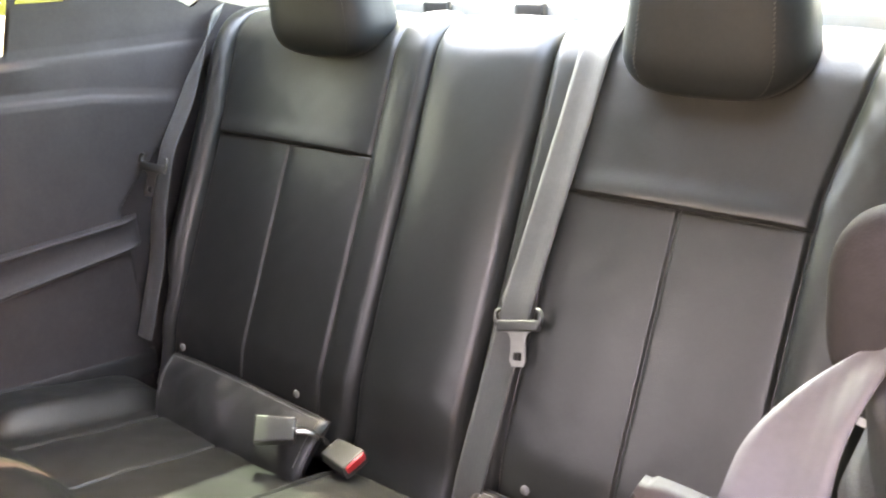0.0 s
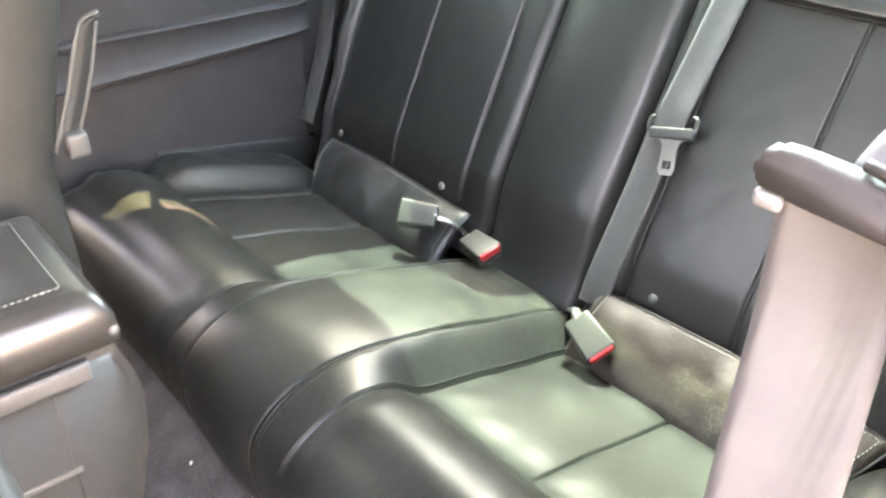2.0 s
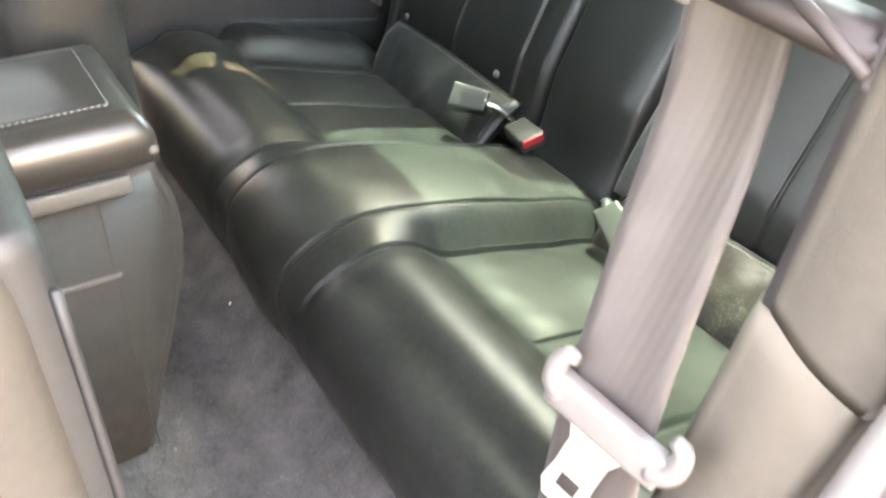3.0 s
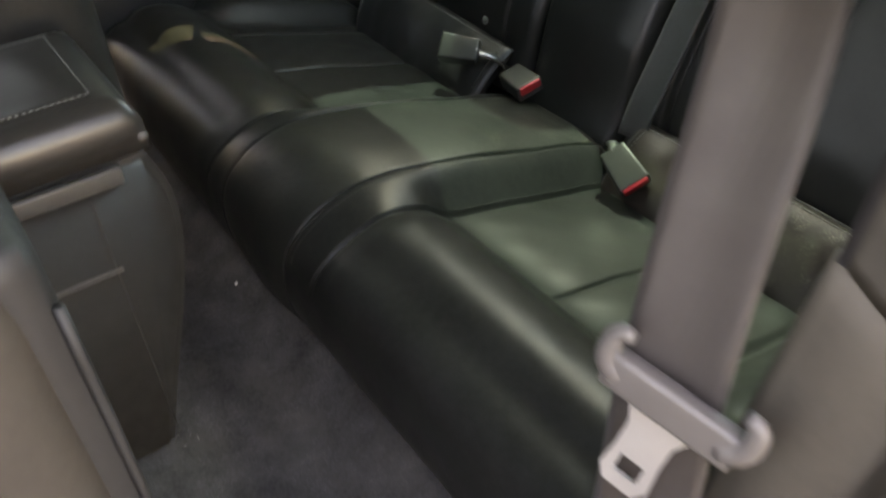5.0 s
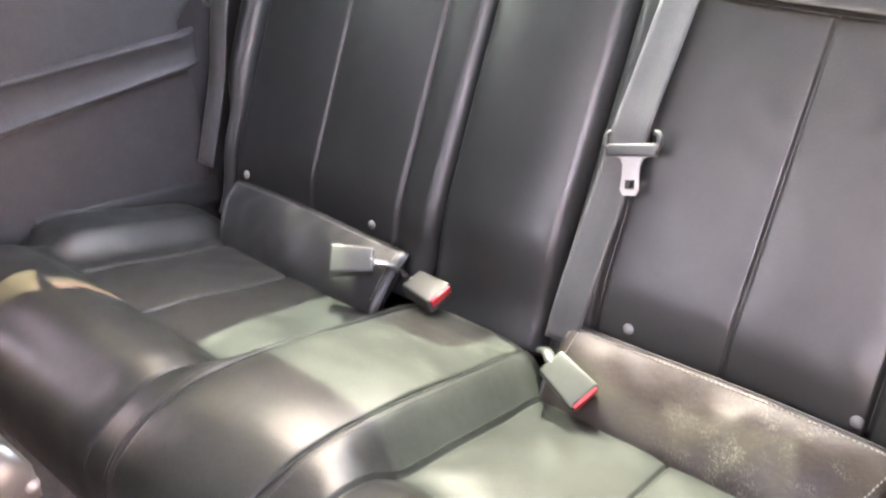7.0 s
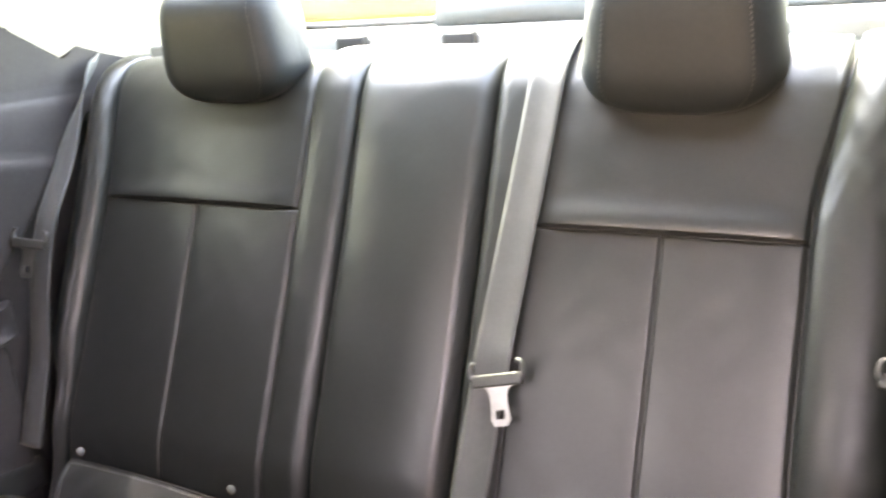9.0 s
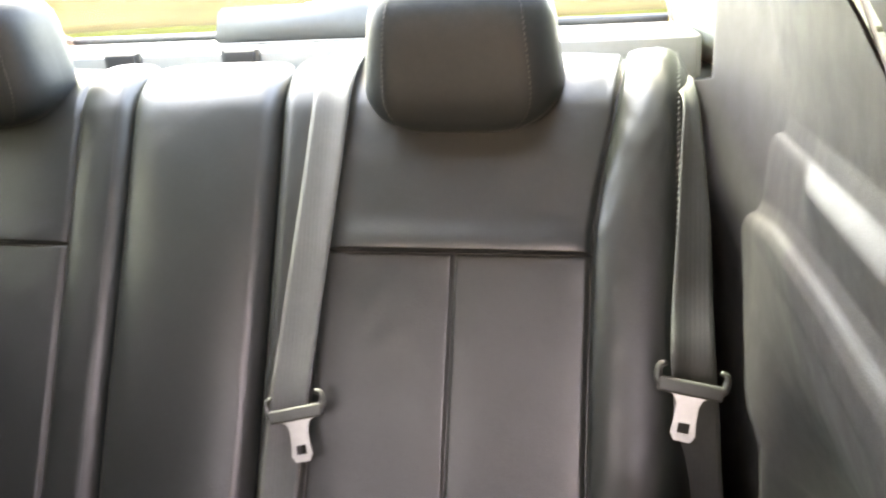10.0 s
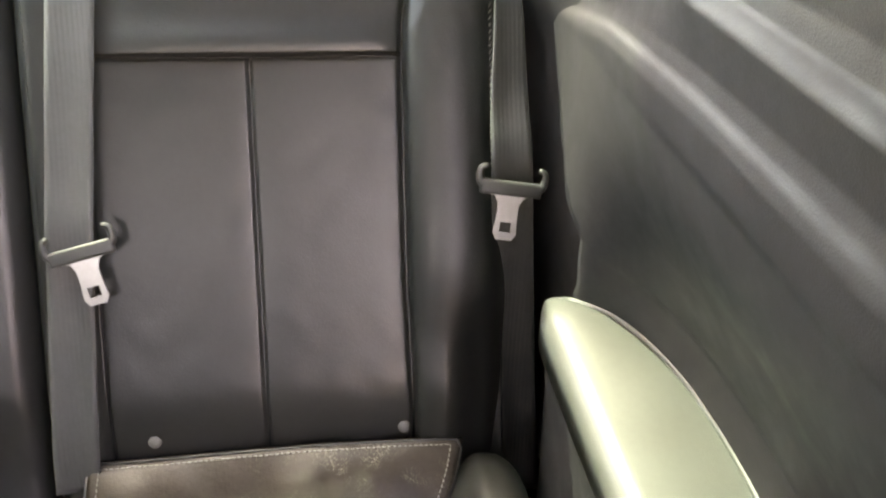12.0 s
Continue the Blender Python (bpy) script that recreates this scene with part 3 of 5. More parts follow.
def tongue(parent, at, across, down, out, scale=1.0, plate=STEEL, shell=PLASTIC, bulk=1.0):
    """A belt tongue: slotted plastic bar with two horns, steel plate with a square hole."""
    a, d, o = (Vector(v).normalized() for v in (across, down, out))
    d = (d - a * d.dot(a)).normalized()
    o = a.cross(d) if a.cross(d).dot(o) > 0 else d.cross(a)
    rot = Matrix((a, d, o)).transposed().to_4x4()
    m = Matrix.Translation(at) @ rot @ Matrix.Scale(scale, 4)
    bm = box((-0.0335, -0.008 * bulk, -0.004), (0.0335, 0.008, 0.0075), 0.0035, 3)
    for sx in (-1, 1):
        horn = spline([(0.026 * sx, 0.001, 0.002), (0.0335 * sx, -0.004, 0.003), (0.0355 * sx, -0.012, 0.0035), (0.0340 * sx, -0.020, 0.004), (0.0275 * sx, -0.0225, 0.005)], 12)
        tb = tube(horn, [bulk * q for q in (0.0048, 0.0048, 0.0047, 0.0046, 0.0045, 0.0043, 0.0041, 0.0039, 0.0037, 0.0034, 0.003, 0.0024)], 8)
        me = bpy.data.meshes.new("horn")
        tb.to_mesh(me)
        tb.free()
        bm.from_mesh(me)
        bpy.data.meshes.remove(me)
    bmesh.ops.transform(bm, matrix=m, verts=bm.verts)
    housing = part("tongue_housing", bm, shell, parent, "plastic tongue bar with two upturned horns")
    # the plate, with its hole
    out2 = [(-0.024, 0.006), (0.024, 0.006), (0.0150, 0.0105), (0.0115, 0.018), (0.0115, 0.034), (0.0130, 0.049), (0.0085, 0.0565), (-0.0085, 0.0565), (-0.0130, 0.049), (-0.0115, 0.034), (-0.0115, 0.018), (-0.0150, 0.0105)]
    hole = [(-0.0062, 0.037), (0.0062, 0.037), (0.0062, 0.048), (-0.0062, 0.048)]
    bm = bmesh.new()
    for z in (0.0, 0.0026):
        vo = [bm.verts.new((x, y, z)) for x, y in out2]
        vh = [bm.verts.new((x, y, z)) for x, y in hole]
        es = [bm.edges.new((vo[i], vo[(i + 1) % len(vo)])) for i in range(len(vo))] + [bm.edges.new((vh[i], vh[(i + 1) % 4])) for i in range(4)]
        bmesh.ops.triangle_fill(bm, use_beauty=True, use_dissolve=False, edges=es)
    n = len(out2)
    bm.verts.ensure_lookup_table()
    k = n + 4
    for i in range(n):
        bm.faces.new([bm.verts[j] for j in (i, (i + 1) % n, k + (i + 1) % n, k + i)])
    for i in range(4):
        bm.faces.new([bm.verts[j] for j in (n + (i + 1) % 4, n + i, k + n + i, k + n + (i + 1) % 4)])
    bmesh.ops.recalc_face_normals(bm, faces=bm.faces)
    bmesh.ops.transform(bm, matrix=m, verts=bm.verts)
    part("tongue_plate", bm, plate, parent, "steel tongue plate with a square hole", smooth=False)
    return housing


def build_centre_belt():
    ob = thing("seat_belt", "dark grey webbing belt with steel tongue lying down the backrest", "seat belt", (0.17, 0.1, 0.30), "rear seat belts")
    s = np.array([0.785, 0.72, 0.66, 0.60, 0.50, 0.38, 0.30, 0.25, 0.20, 0.1, 0.0, -0.05])
    x = np.array([0.186, 0.186, 0.185, 0.182, 0.175, 0.165, 0.160, 0.157, 0.153, 0.147, 0.141, 0.138])
    h = np.array([0.012, 0.013, 0.013, 0.013, 0.013, 0.013, 0.016, 0.020, 0.015, 0.012, 0.008, 0.0])
    line = spline(np.stack([x, s, h], 1), 90)
    part("webbing", ribbon(back_place(line[:, 0], line[:, 1], line[:, 2]), 0.048, (1, 0, 0)), WEBBING, ob)
    at = back_place(np.array([0.168]), np.array([0.220]), np.array([0.022]))[0]
    tongue(ob, at, (0.072, 0.007, 0.016), (0.003, -0.4165, -0.909), (0, -0.909, 0.4165), 1.0)
    return ob


def build_side_belt(sign):
    where = "beside the side trim"
    ob = thing("seat_belt", "dark grey webbing belt with steel tongue hanging " + where, "seat belt", (0.6 * sign, 0.1, 0.35), "rear seat belts")
    tz, ty = (0.600, 0.085) if sign > 0 else (0.655, 0.075)
    pts = [(0.606, 0.300, 0.842), (0.609, 0.268, 0.864), (0.612, 0.228, 0.846), (0.614, 0.19, 0.79), (0.616, 0.15, 0.72), (0.616, 0.12, 0.655), (0.617, ty, tz), (0.624, 0.088, 0.53), (0.634, 0.085, 0.42), (0.645, 0.080, 0.30), (0.655, 0.07, 0.20), (0.662, 0.06, 0.115)]
    if sign < 0:
        pts = [(0.665, 0.275, 0.905), (0.655, 0.25, 0.88), (0.645, 0.19, 0.80), (0.635, 0.14, 0.73), (0.628, ty + 0.01, tz), (0.630, 0.05, 0.55), (0.634, 0.03, 0.45), (0.637, 0.0, 0.36), (0.639, -0.02, 0.30)]
    line = spline(pts, 80)
    u = np.linspace(0, 1, 80)
    turn = np.clip((0.50 - u) / 0.42, 0, 1) * 1.28 if sign > 0 else sstep(0.32, 0.0, u) * 1.25
    sides = np.stack([np.cos(turn), np.sin(turn) * 0.9, np.sin(turn) * 0.3], 1)
    line[:, 0] *= sign
    sides[:, 0] *= sign
    part("webbing", ribbon(line, 0.046, sides), WEBBING, ob)
    ax = (1, -0.05, -0.14) if sign > 0 else (1, 0.1, -0.05)
    bx = 0.617 if sign > 0 else 0.628
    tongue(ob, (bx * sign - 0.003, ty - 0.020, tz - 0.026), ax, (0, -0.35, -0.94), (0, -0.93, 0.35), 0.98)
    return ob


build_centre_belt()
build_side_belt(1)
build_side_belt(-1)


def build_buckle(at, along, up, label, size=(0.036, 0.062, 0.020), red=True, root=None):
    """A buckle: rounded tapering case, red push button at its mouth, flexible stalk to its anchor."""
    a, u = Vector(along).normalized(), Vector(up).normalized()
    s = a.cross(u).normalized()
    u = s.cross(a)
    ob = thing("seat_belt_buckle", label, "buckle", at, "rear belt buckles")
    m = Matrix.Translation(at) @ Matrix((s, a, u)).transposed().to_4x4()
    w, l, t = size
    bm = bmesh.new()
    bmesh.ops.create_cube(bm, size=1.0, matrix=Matrix.Diagonal((w, l, t, 1)))
    for v in bm.verts:
        if v.co.y < 0:
            v.co.x *= 0.84
            v.co.z *= 0.9
    bmesh.ops.bevel(bm, geom=bm.edges[:], offset=0.0045, segments=3, profile=0.6, affect="EDGES")
    bmesh.ops.transform(bm, matrix=m, verts=bm.verts)
    case = part("case", bm, BUCKLE, ob)
    if red:
        part("push_button", box((-w * 0.40, l / 2 - 0.004, -t * 0.05), (w * 0.40, l / 2 + 0.0035, t * 0.44), 0.002, 2, m), RED, case, "red push button")
    part("slot", box((-w * 0.33, l / 2 - 0.004, -t * 0.40), (w * 0.33, l / 2 + 0.0015, -t * 0.10), 0.0008, 1, m), PLASTIC, case, "black slot")
    root = Vector(root) if root else m @ Vector((0, -l / 2 - 0.03, -0.02))
    start = m @ Vector((0, -l / 2 + 0.004, 0))
    mid = (start + root) / 2 + Vector((0, 0, 0.008))
    part("stalk", tube(spline([start, mid, root], 14), [0.0085 - 0.0022 * math.sin(k * 1.35) ** 2 for k in range(14)], 10, flat=0.5), STEEL, ob, "dull steel stalk")
    bm = bmesh.new()
    bmesh.ops.create_uvsphere(bm, u_segments=12, v_segments=8, radius=0.006, matrix=Matrix.Translation(start + u * 0.006))
    part("rivet", bm, STEEL, ob, "bright steel rivet")
    return ob


build_buckle((-0.199, -0.077, 0.283), (-0.78, -0.62, 0.05), (0.42, -0.47, 0.78), "grey buckle lying turned away against the cushion flap", (0.046, 0.066, 0.026), False, root=(-0.140, -0.020, 0.250))
build_buckle((-0.067, -0.058, 0.273), (0.99, -0.13, 0.02), (-0.05, -0.26, 0.96), "dark grey buckle with red button on the centre cushion", (0.046, 0.062, 0.026), root=(-0.130, -0.015, 0.240))
build_buckle((0.193, -0.092, 0.262), (0.92, -0.17, -0.35), (0.20, -0.56, 0.80), "dark grey buckle with red button between the cushions", (0.046, 0.064, 0.026), root=(0.122, -0.045, 0.248))


# ---- car shell ----
def trim_top(y, sign):
    return np.interp(y, [-0.6, 0.05, 0.12, 0.22, 0.30, 0.42, 0.50], [1.09, 1.06, 0.960, 0.906, 0.962, 0.905, 0.89] if sign < 0 else [1.09, 1.06, 0.960, 0.900, 0.855, 0.85, 0.85])


def jamb_edge(z):
    return np.interp(z, [0.05, 0.49, 0.60, 0.70, 0.80, 1.1], [0.664, 0.676, 0.690, 0.703, 0.710, 0.728])


def wall_grid(sign):
    y = np.concatenate([np.linspace(-0.572, -0.50, 22), np.linspace(-0.49, 0.20, 90), np.linspace(0.208, 0.50, 30)])
    z = np.concatenate([np.linspace(0.06, 0.42, 16), np.linspace(0.425, 0.545, 50), np.linspace(0.55, 0.73, 20), np.linspace(0.735, 0.90, 66), np.linspace(0.908, 1.10, 24)])
    Y, Z = np.meshgrid(y, z, indexing="ij")
    if sign > 0:
        Z = Z - 0.13 * np.clip(-0.01 - Y, 0, 1) * sstep(0.30, 0.43, Z) * sstep(0.62, 0.52, Z)
    Z = np.minimum(Z, trim_top(Y, sign))
    x = 0 * Y
    for i, yy in enumerate(y):
        zl = 0.464 - 0.13 * max(0.0, -0.01 - yy)
        pl = 0.775 - 0.113 * math.exp(min(0.0, yy - 0.005) / 0.085)
        zr = float(np.interp(yy, [-0.43, -0.2, -0.02, 0.18], [0.781, 0.778, 0.768, 0.735]))
        sill = 0.0095 * float(sstep(-0.085, -0.16, np.array(yy)))
        knots = [(0.06, 0.672), (0.36, 0.660), (zl - 0.03, 0.650), (zl - 0.004, 0.652), (zl + 0.004, 0.66), (zl + 0.010, pl + 0.004), (zl + 0.016, pl), (0.530, pl - 0.006), (0.60, 0.665 + 0.58 * (pl - 0.665)), (0.66, 0.665 + 0.27 * (pl - 0.665)), (zr - 0.065, 0.667 + 0.07 * (pl - 0.665)),
                 (zr - 0.03, 0.667), (zr - 0.008, 0.664), (zr + 0.002, 0.6665), (zr + 0.007, 0.671), (zr + 0.02, 0.6735), (0.815, 0.6745 - 0.45 * sill), (0.827, 0.675 - 0.8 * sill), (0.834, 0.6755 - sill), (0.840, 0.6765 - 0.75 * sill), (0.847, 0.679 - 0.2 * sill), (0.864, 0.6798), (0.905, 0.677), (0.95, 0.671), (1.10, 0.640)]
        if sign < 0:
            knots = [(0.06, 0.672), (0.56, 0.672), (0.62, 0.671)] + knots[12:]
        x[i] = np.interp(Z[i], [k[0] for k in knots], [k[1] for k in knots])
    pad = sstep(0.478, 0.50, Z) * sstep(0.76, 0.73, Z)
    for _ in range(18):
        soft = x.copy()
        soft[1:-1] = (x[:-2] + 2 * x[1:-1] + x[2:]) / 4
        soft[:, 1:-1] = (soft[:, :-2] + 2 * soft[:, 1:-1] + soft[:, 2:]) / 4
        x = x + (soft - x) * pad
    rear = np.maximum(-0.025 + (Z - 0.52) * 0.98, 0.006)
    behind = sstep(-0.012, 0.010, Y - rear) * sstep(0.82, 0.79, Z) * sstep(0.45, 0.48, Z)
    behind = np.maximum(behind, sstep(0.008, 0.02, Y) * (Z < 0.53))
    x = x * (1 - behind) + np.maximum(x, 0.712) * behind
    x = x + (jamb_edge(Z) - x) * sstep(-0.44, -0.57, Y)
    return Y, Z, x


def build_side(sign, name, label):
    Y, Z, x = wall_grid(sign)
    g = np.stack([x * sign, Y, Z], -1)
    b = np.stack([np.full_like(x, 0.80) * sign, Y, Z], -1)
    b[..., 0] = np.where(Z > 0.80, x + (0.003 if sign > 0 else 0.014), np.maximum(x, 0.70) + 0.035) * sign
    me = sheet(g[::sign], b[::sign])
    # the side windows' openings and the added sun opening, cut along straight lines
    bm = bmesh.new()
    bm.from_mesh(me)
    for opening in OPENINGS[sign]:
        cuts = [(Vector((0, p[0], p[1])), Vector((0, q[1] - p[1], p[0] - q[0])).normalized()) for p, q in zip(opening, opening[1:] + opening[:1])]
        for at, n in cuts:
            near = [f for f in bm.faces if f.calc_center_median().z > 0.845 and f.calc_center_median().y < 0.1]
            bmesh.ops.bisect_plane(bm, geom=near + list({e for f in near for e in f.edges}) + list({v for f in near for v in f.verts}), plane_co=at, plane_no=n)
        inside = [f for f in bm.faces if all((f.calc_center_median() - at).dot(n) < 0 for at, n in cuts) and abs(f.normal.x) > 0.4]
        bmesh.ops.delete(bm, geom=inside, context="FACES")
    bm.to_mesh(me)
    bm.free()
    return tagged(part(name, me, TRIM, None), label, "trim panel", kind="structure")


# y and z round the openings in each side's trim
OPENING = [(-0.348, 0.902), (-0.312, 0.902), (-0.160, 0.985), (-0.211, 0.985)]
# the far side's second opening is added to let a sun patch onto the cushion
OPENINGS = {1: [OPENING], -1: [[(-0.255, 0.857), (-0.150, 0.857), (-0.112, 1.010), (-0.150, 0.985)], [(-0.124, 0.936), (-0.031, 0.936), (0.028, 1.058), (-0.070, 1.058)]]}
build_side(1, "wall_right", "dark moulded side trim panel with waist ridge and armrest ledge")
build_side(-1, "wall_left", "dark moulded side trim panel with waist ridge and armrest ledge")


def build_armrest(sign):
    ob = thing("armrest", "grey vinyl armrest ledge moulded along the side trim", "armrest", (0.69 * sign, -0.2, 0.45), "rear armrests")
    if sign < 0:
        # the far armrest: a band with a rounded ridge along its top and its lower edge
        y = np.linspace(-0.50, 0.03, 50)
        sec = spline([(0.676, 0.150), (0.664, 0.10), (0.654, -0.02), (0.658, -0.16), (0.662, -0.5), (0.658, -0.84), (0.651, -0.97), (0.655, -1.06), (0.676, -1.12)], 40)
        Yv, K = np.meshgrid(y, np.arange(40), indexing="ij")
        top, low_z = 0.534 + 0 * Yv, 0.4635 + 0.05 * (Yv + 0.31)
        end = np.clip((0.03 - Yv) / 0.04, 0, 1) ** 0.5
        X = 0.676 - (0.676 - sec[K, 0]) * end
        Zv = top + (top - low_z) * sec[K, 1] * np.where(sec[K, 1] > 0, 0.4, 1.0)
        g = np.stack([-X, Yv, Zv], -1)
        back = g.copy()
        back[..., 0] = -0.684
        pad = part("pad", sheet(g[::-1], back[::-1]), TRIM, ob)
        part("lower_welt", tube(g[2:-2, 33] + np.array([0.0012, 0, -0.001]), 0.002, 6), TRIM, pad, "thin welt along the lower edge")
        return ob
    y = np.linspace(-0.50, 0.010, 60)
    u = np.linspace(0, 1, 26)
    Yv, U = np.meshgrid(y, u, indexing="ij")
    end = np.clip((0.010 - Yv) / 0.05, 0, 1) ** 0.5
    xi = np.interp(Yv, [-0.5, -0.244, -0.033], [0.672, 0.653, 0.636]) + 0.014 * (1 - end)
    xo = 0.778 - 0.113 * np.exp(np.minimum(0.0, Yv - 0.005) / 0.085)
    X = xi + (xo - xi) * U
    zt = 0.482 - 0.13 * np.clip(-0.01 - Yv, 0, 1) - 0.02 * (1 - end)
    Zv = zt - 0.012 * (1 - np.clip(U / 0.16, 0, 1)) ** 2 + 0.006 * np.sin(np.pi * U)
    g = np.stack([X * sign, Yv, Zv], -1)
    low = g.copy()
    low[..., 2] -= 0.034
    pad = part("pad", sheet(g[::-sign], low[::-sign]), ARMREST, ob)
    part("edge_bead", tube(g[2:, -1] + np.array([-0.002 * sign, 0, 0.001]), 0.0045, 8), ARMREST, pad, "rounded bead along the armrest's outer edge")
    return ob


build_armrest(1)
build_armrest(-1)

# black strip that paints the shade where the far side wall meets the cushion
ly, lv = np.linspace(-0.33, 0.02, 50), np.linspace(0, 1, 8)
LY, LV = np.meshgrid(ly, lv, indexing="ij")
top = 0.325 - 0.18 * (LY + 0.38)
LZ = 0.20 + (top - 0.20) * LV
g = np.stack([-0.6695 + 0.006 * sstep(0.85, 1.0, LV) * -1, LY, LZ], -1)
back = g.copy()
back[..., 0] -= 0.004
tagged(part("lower_strip", sheet(g, back), PLASTIC_BLACK), "black strip standing in for the shade beside the cushion", "trim", kind="structure")

# floor carpet with riser under the bench
fy, fx = np.linspace(-1.6, -0.40, 90), np.linspace(-0.72, 0.86, 80)
FX, FY = np.meshgrid(fx, fy, indexing="ij")
fz = 0.098 + 0.055 * sstep(-0.60, -0.50, FY) + 0.012 * np.exp(-((FX / 0.16) ** 2)) + 0.0025 * waves(FX, FY, 30) + 0.0012 * waves(FX, FY, 95, 1.0)
grid = np.stack([FX, FY, fz], -1)
low = grid.copy()
low[..., 2] = 0.02
tagged(part("floor", sheet(grid, low), CARPET), "dark grey worn carpet on the footwell floor", "carpet", kind="structure")
tagged(part("bulkhead", box((-0.70, 0.33, 0.02), (0.70, 0.37, 0.86), 0.004), TRIM), "dark panel behind the rear seat", "panel", kind="structure")
# the second box is an added solid that stops light leaking in from behind
tagged(part("stray_light_block", box((-0.785, 0.372, 0.02), (0.785, 0.872, 0.855), 0.004), TRIM), "unseen dark block behind the rear bulkhead against stray light", "panel", kind="structure")
tagged(part("underfloor", box((-0.72, -0.41, 0.02), (0.72, 0.34, 0.11), 0.004), TRIM), "dark pan under the rear bench", "panel", kind="structure")

# dark quarter trim that closes the gap between the backrest and the side wall
qu, qz = np.linspace(0, 1, 50), np.concatenate([np.linspace(0.115, 0.66, 16), np.linspace(0.67, 0.92, 50), np.linspace(0.93, 1.03, 6)])
QU, QZ = np.meshgrid(qu, qz, indexing="ij")
QY = -0.01 + QU * (0.372 - 0.132 * sstep(0.855, 0.875, QZ))
low_x = np.interp(QY, [-0.01, 0.10, 0.20, 0.28, 0.365], [0.704, 0.688, 0.670, 0.650, 0.621]) + 0.012 * sstep(0.75, 0.2, QZ)
top_x = 0.680 - 0.048 * ((QY + 0.01) / 0.25) ** 1.9
QX = low_x + (top_x - low_x) * sstep(0.66, 0.768, QZ) - 0.03 * np.clip(QZ - 0.92, 0, 1)
g = np.stack([QX, QY, QZ], -1)
back = g + np.array([0.006, 0.002, 0.0])
tagged(part("quarter_trim", sheet(g, back), TRIM), "dark grey quarter trim behind the seat belt", "trim panel", kind="structure")

# roof lining and pillars
ry = np.linspace(-1.45, 0.052, 40)
ra = np.linspace(0, 1, 60)
RA, RY = np.meshgrid(ra, ry, indexing="ij")
ang = (RA * 2 - 1)
rxx = 0.66 * ang
rz = 1.145 - 0.12 * np.abs(ang) ** 5 - 0.02 * sstep(-0.3, 0.04, RY)
g = np.stack([rxx, RY, rz], -1)
t = g.copy()
t[..., 2] += 0.05
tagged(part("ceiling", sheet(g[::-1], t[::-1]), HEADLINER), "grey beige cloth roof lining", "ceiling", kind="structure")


def build_pillar(sign):
    """Beige lining from the side trim up to the roof, beside the rear window."""
    y = np.linspace(0.06, 0.86, 60)
    v = np.linspace(0, 1, 20)
    Yv, V = np.meshgrid(y, v, indexing="ij")
    zt = np.interp(Yv, [-0.15, 0.04, 0.86], [1.13, 1.125, 0.905])
    Z = 0.82 + (zt - 0.82) * V
    low_x = np.interp(Yv, [0.06, 0.30, 0.86], [0.730, 0.705, 0.660])
    X = low_x - (low_x - np.interp(Yv, [0.04, 0.86], [0.550, 0.625])) * V**1.6
    g = np.stack([X * sign, Yv, Z], -1)
    b = g.copy()
    b[..., 0] += 0.03 * sign
    tagged(part("pillar_lining", sheet(g[::sign], b[::sign]), BEIGE), "beige rear pillar lining beside the rear window", "pillar", kind="structure")


build_pillar(1)
build_pillar(-1)

# parcel shelf, rear window
tagged(part("parcel_shelf", box((-0.635, 0.385, 0.86), (0.635, 0.86, 0.9145), 0.004), SHELF), "pale grey felt parcel shelf behind the rear seat", "shelf", kind="structure")
tagged(part("shelf_edge", box((-0.63, 0.374, 0.86), (0.63, 0.3845, 0.913), 0.003), SHELF_EDGE), "grey moulded front edge of the parcel shelf", "trim", kind="structure")
for x in (-0.188, 0.002):
    ob = thing("anchor_cover", "small black plastic child seat anchor cover on the shelf edge", "cover", (x, 0.37, 0.90), "anchor covers")
    part("lid", box((x - 0.024, 0.362, 0.893), (x + 0.024, 0.3735, 0.916), 0.003), PLASTIC_BLACK, ob)
    part("surround", box((x - 0.030, 0.367, 0.889), (x + 0.030, 0.3738, 0.918), 0.002), PLASTIC, ob)
ob = thing("brake_light", "grey plastic high brake light housing on the shelf", "brake light", (0.0, 0.6, 0.914))
bm = bmesh.new()
bmesh.ops.create_cube(bm, size=1.0, matrix=Matrix.Translation((0.004, 0.585, 0.9455)) @ Matrix.Diagonal((0.285, 0.056, 0.061, 1)))
for v in bm.verts:
    if v.co.z > 0.93:
        v.co.x = 0.004 + (v.co.x - 0.004) * 0.94
        v.co.y += 0.010
bmesh.ops.bevel(bm, geom=bm.edges[:], offset=0.006, segments=3, affect="EDGES")
housing = part("housing", bm, TAIL, ob)
part("foot", box((-0.150, 0.552, 0.9148), (0.160, 0.652, 0.919), 0.002), PLASTIC_GREY, ob, "grey foot plate on the shelf")
part("lens", box((-0.105, 0.608, 0.924), (0.115, 0.632, 0.954), 0.004), RED, housing, "red lens facing the rear window")
win = thing("window_rear", "sloping rear window glass with black edge", "window", (0, 0.62, 1.03), kind="structure")
bm = bmesh.new()
vs = [bm.verts.new(p) for p in ((-0.62, 0.845, 0.922), (0.62, 0.845, 0.922), (0.548, 0.045, 1.127), (-0.548, 0.045, 1.127))]
bm.faces.new(vs)
bmesh.ops.solidify(bm, geom=bm.faces[:], thickness=0.004)
part("pane", bm, GLASS, win, smooth=False)
part("frame", tube([(-0.61, 0.842, 0.922), (0.61, 0.842, 0.922)], 0.0085, 8), PLASTIC_BLACK, win)
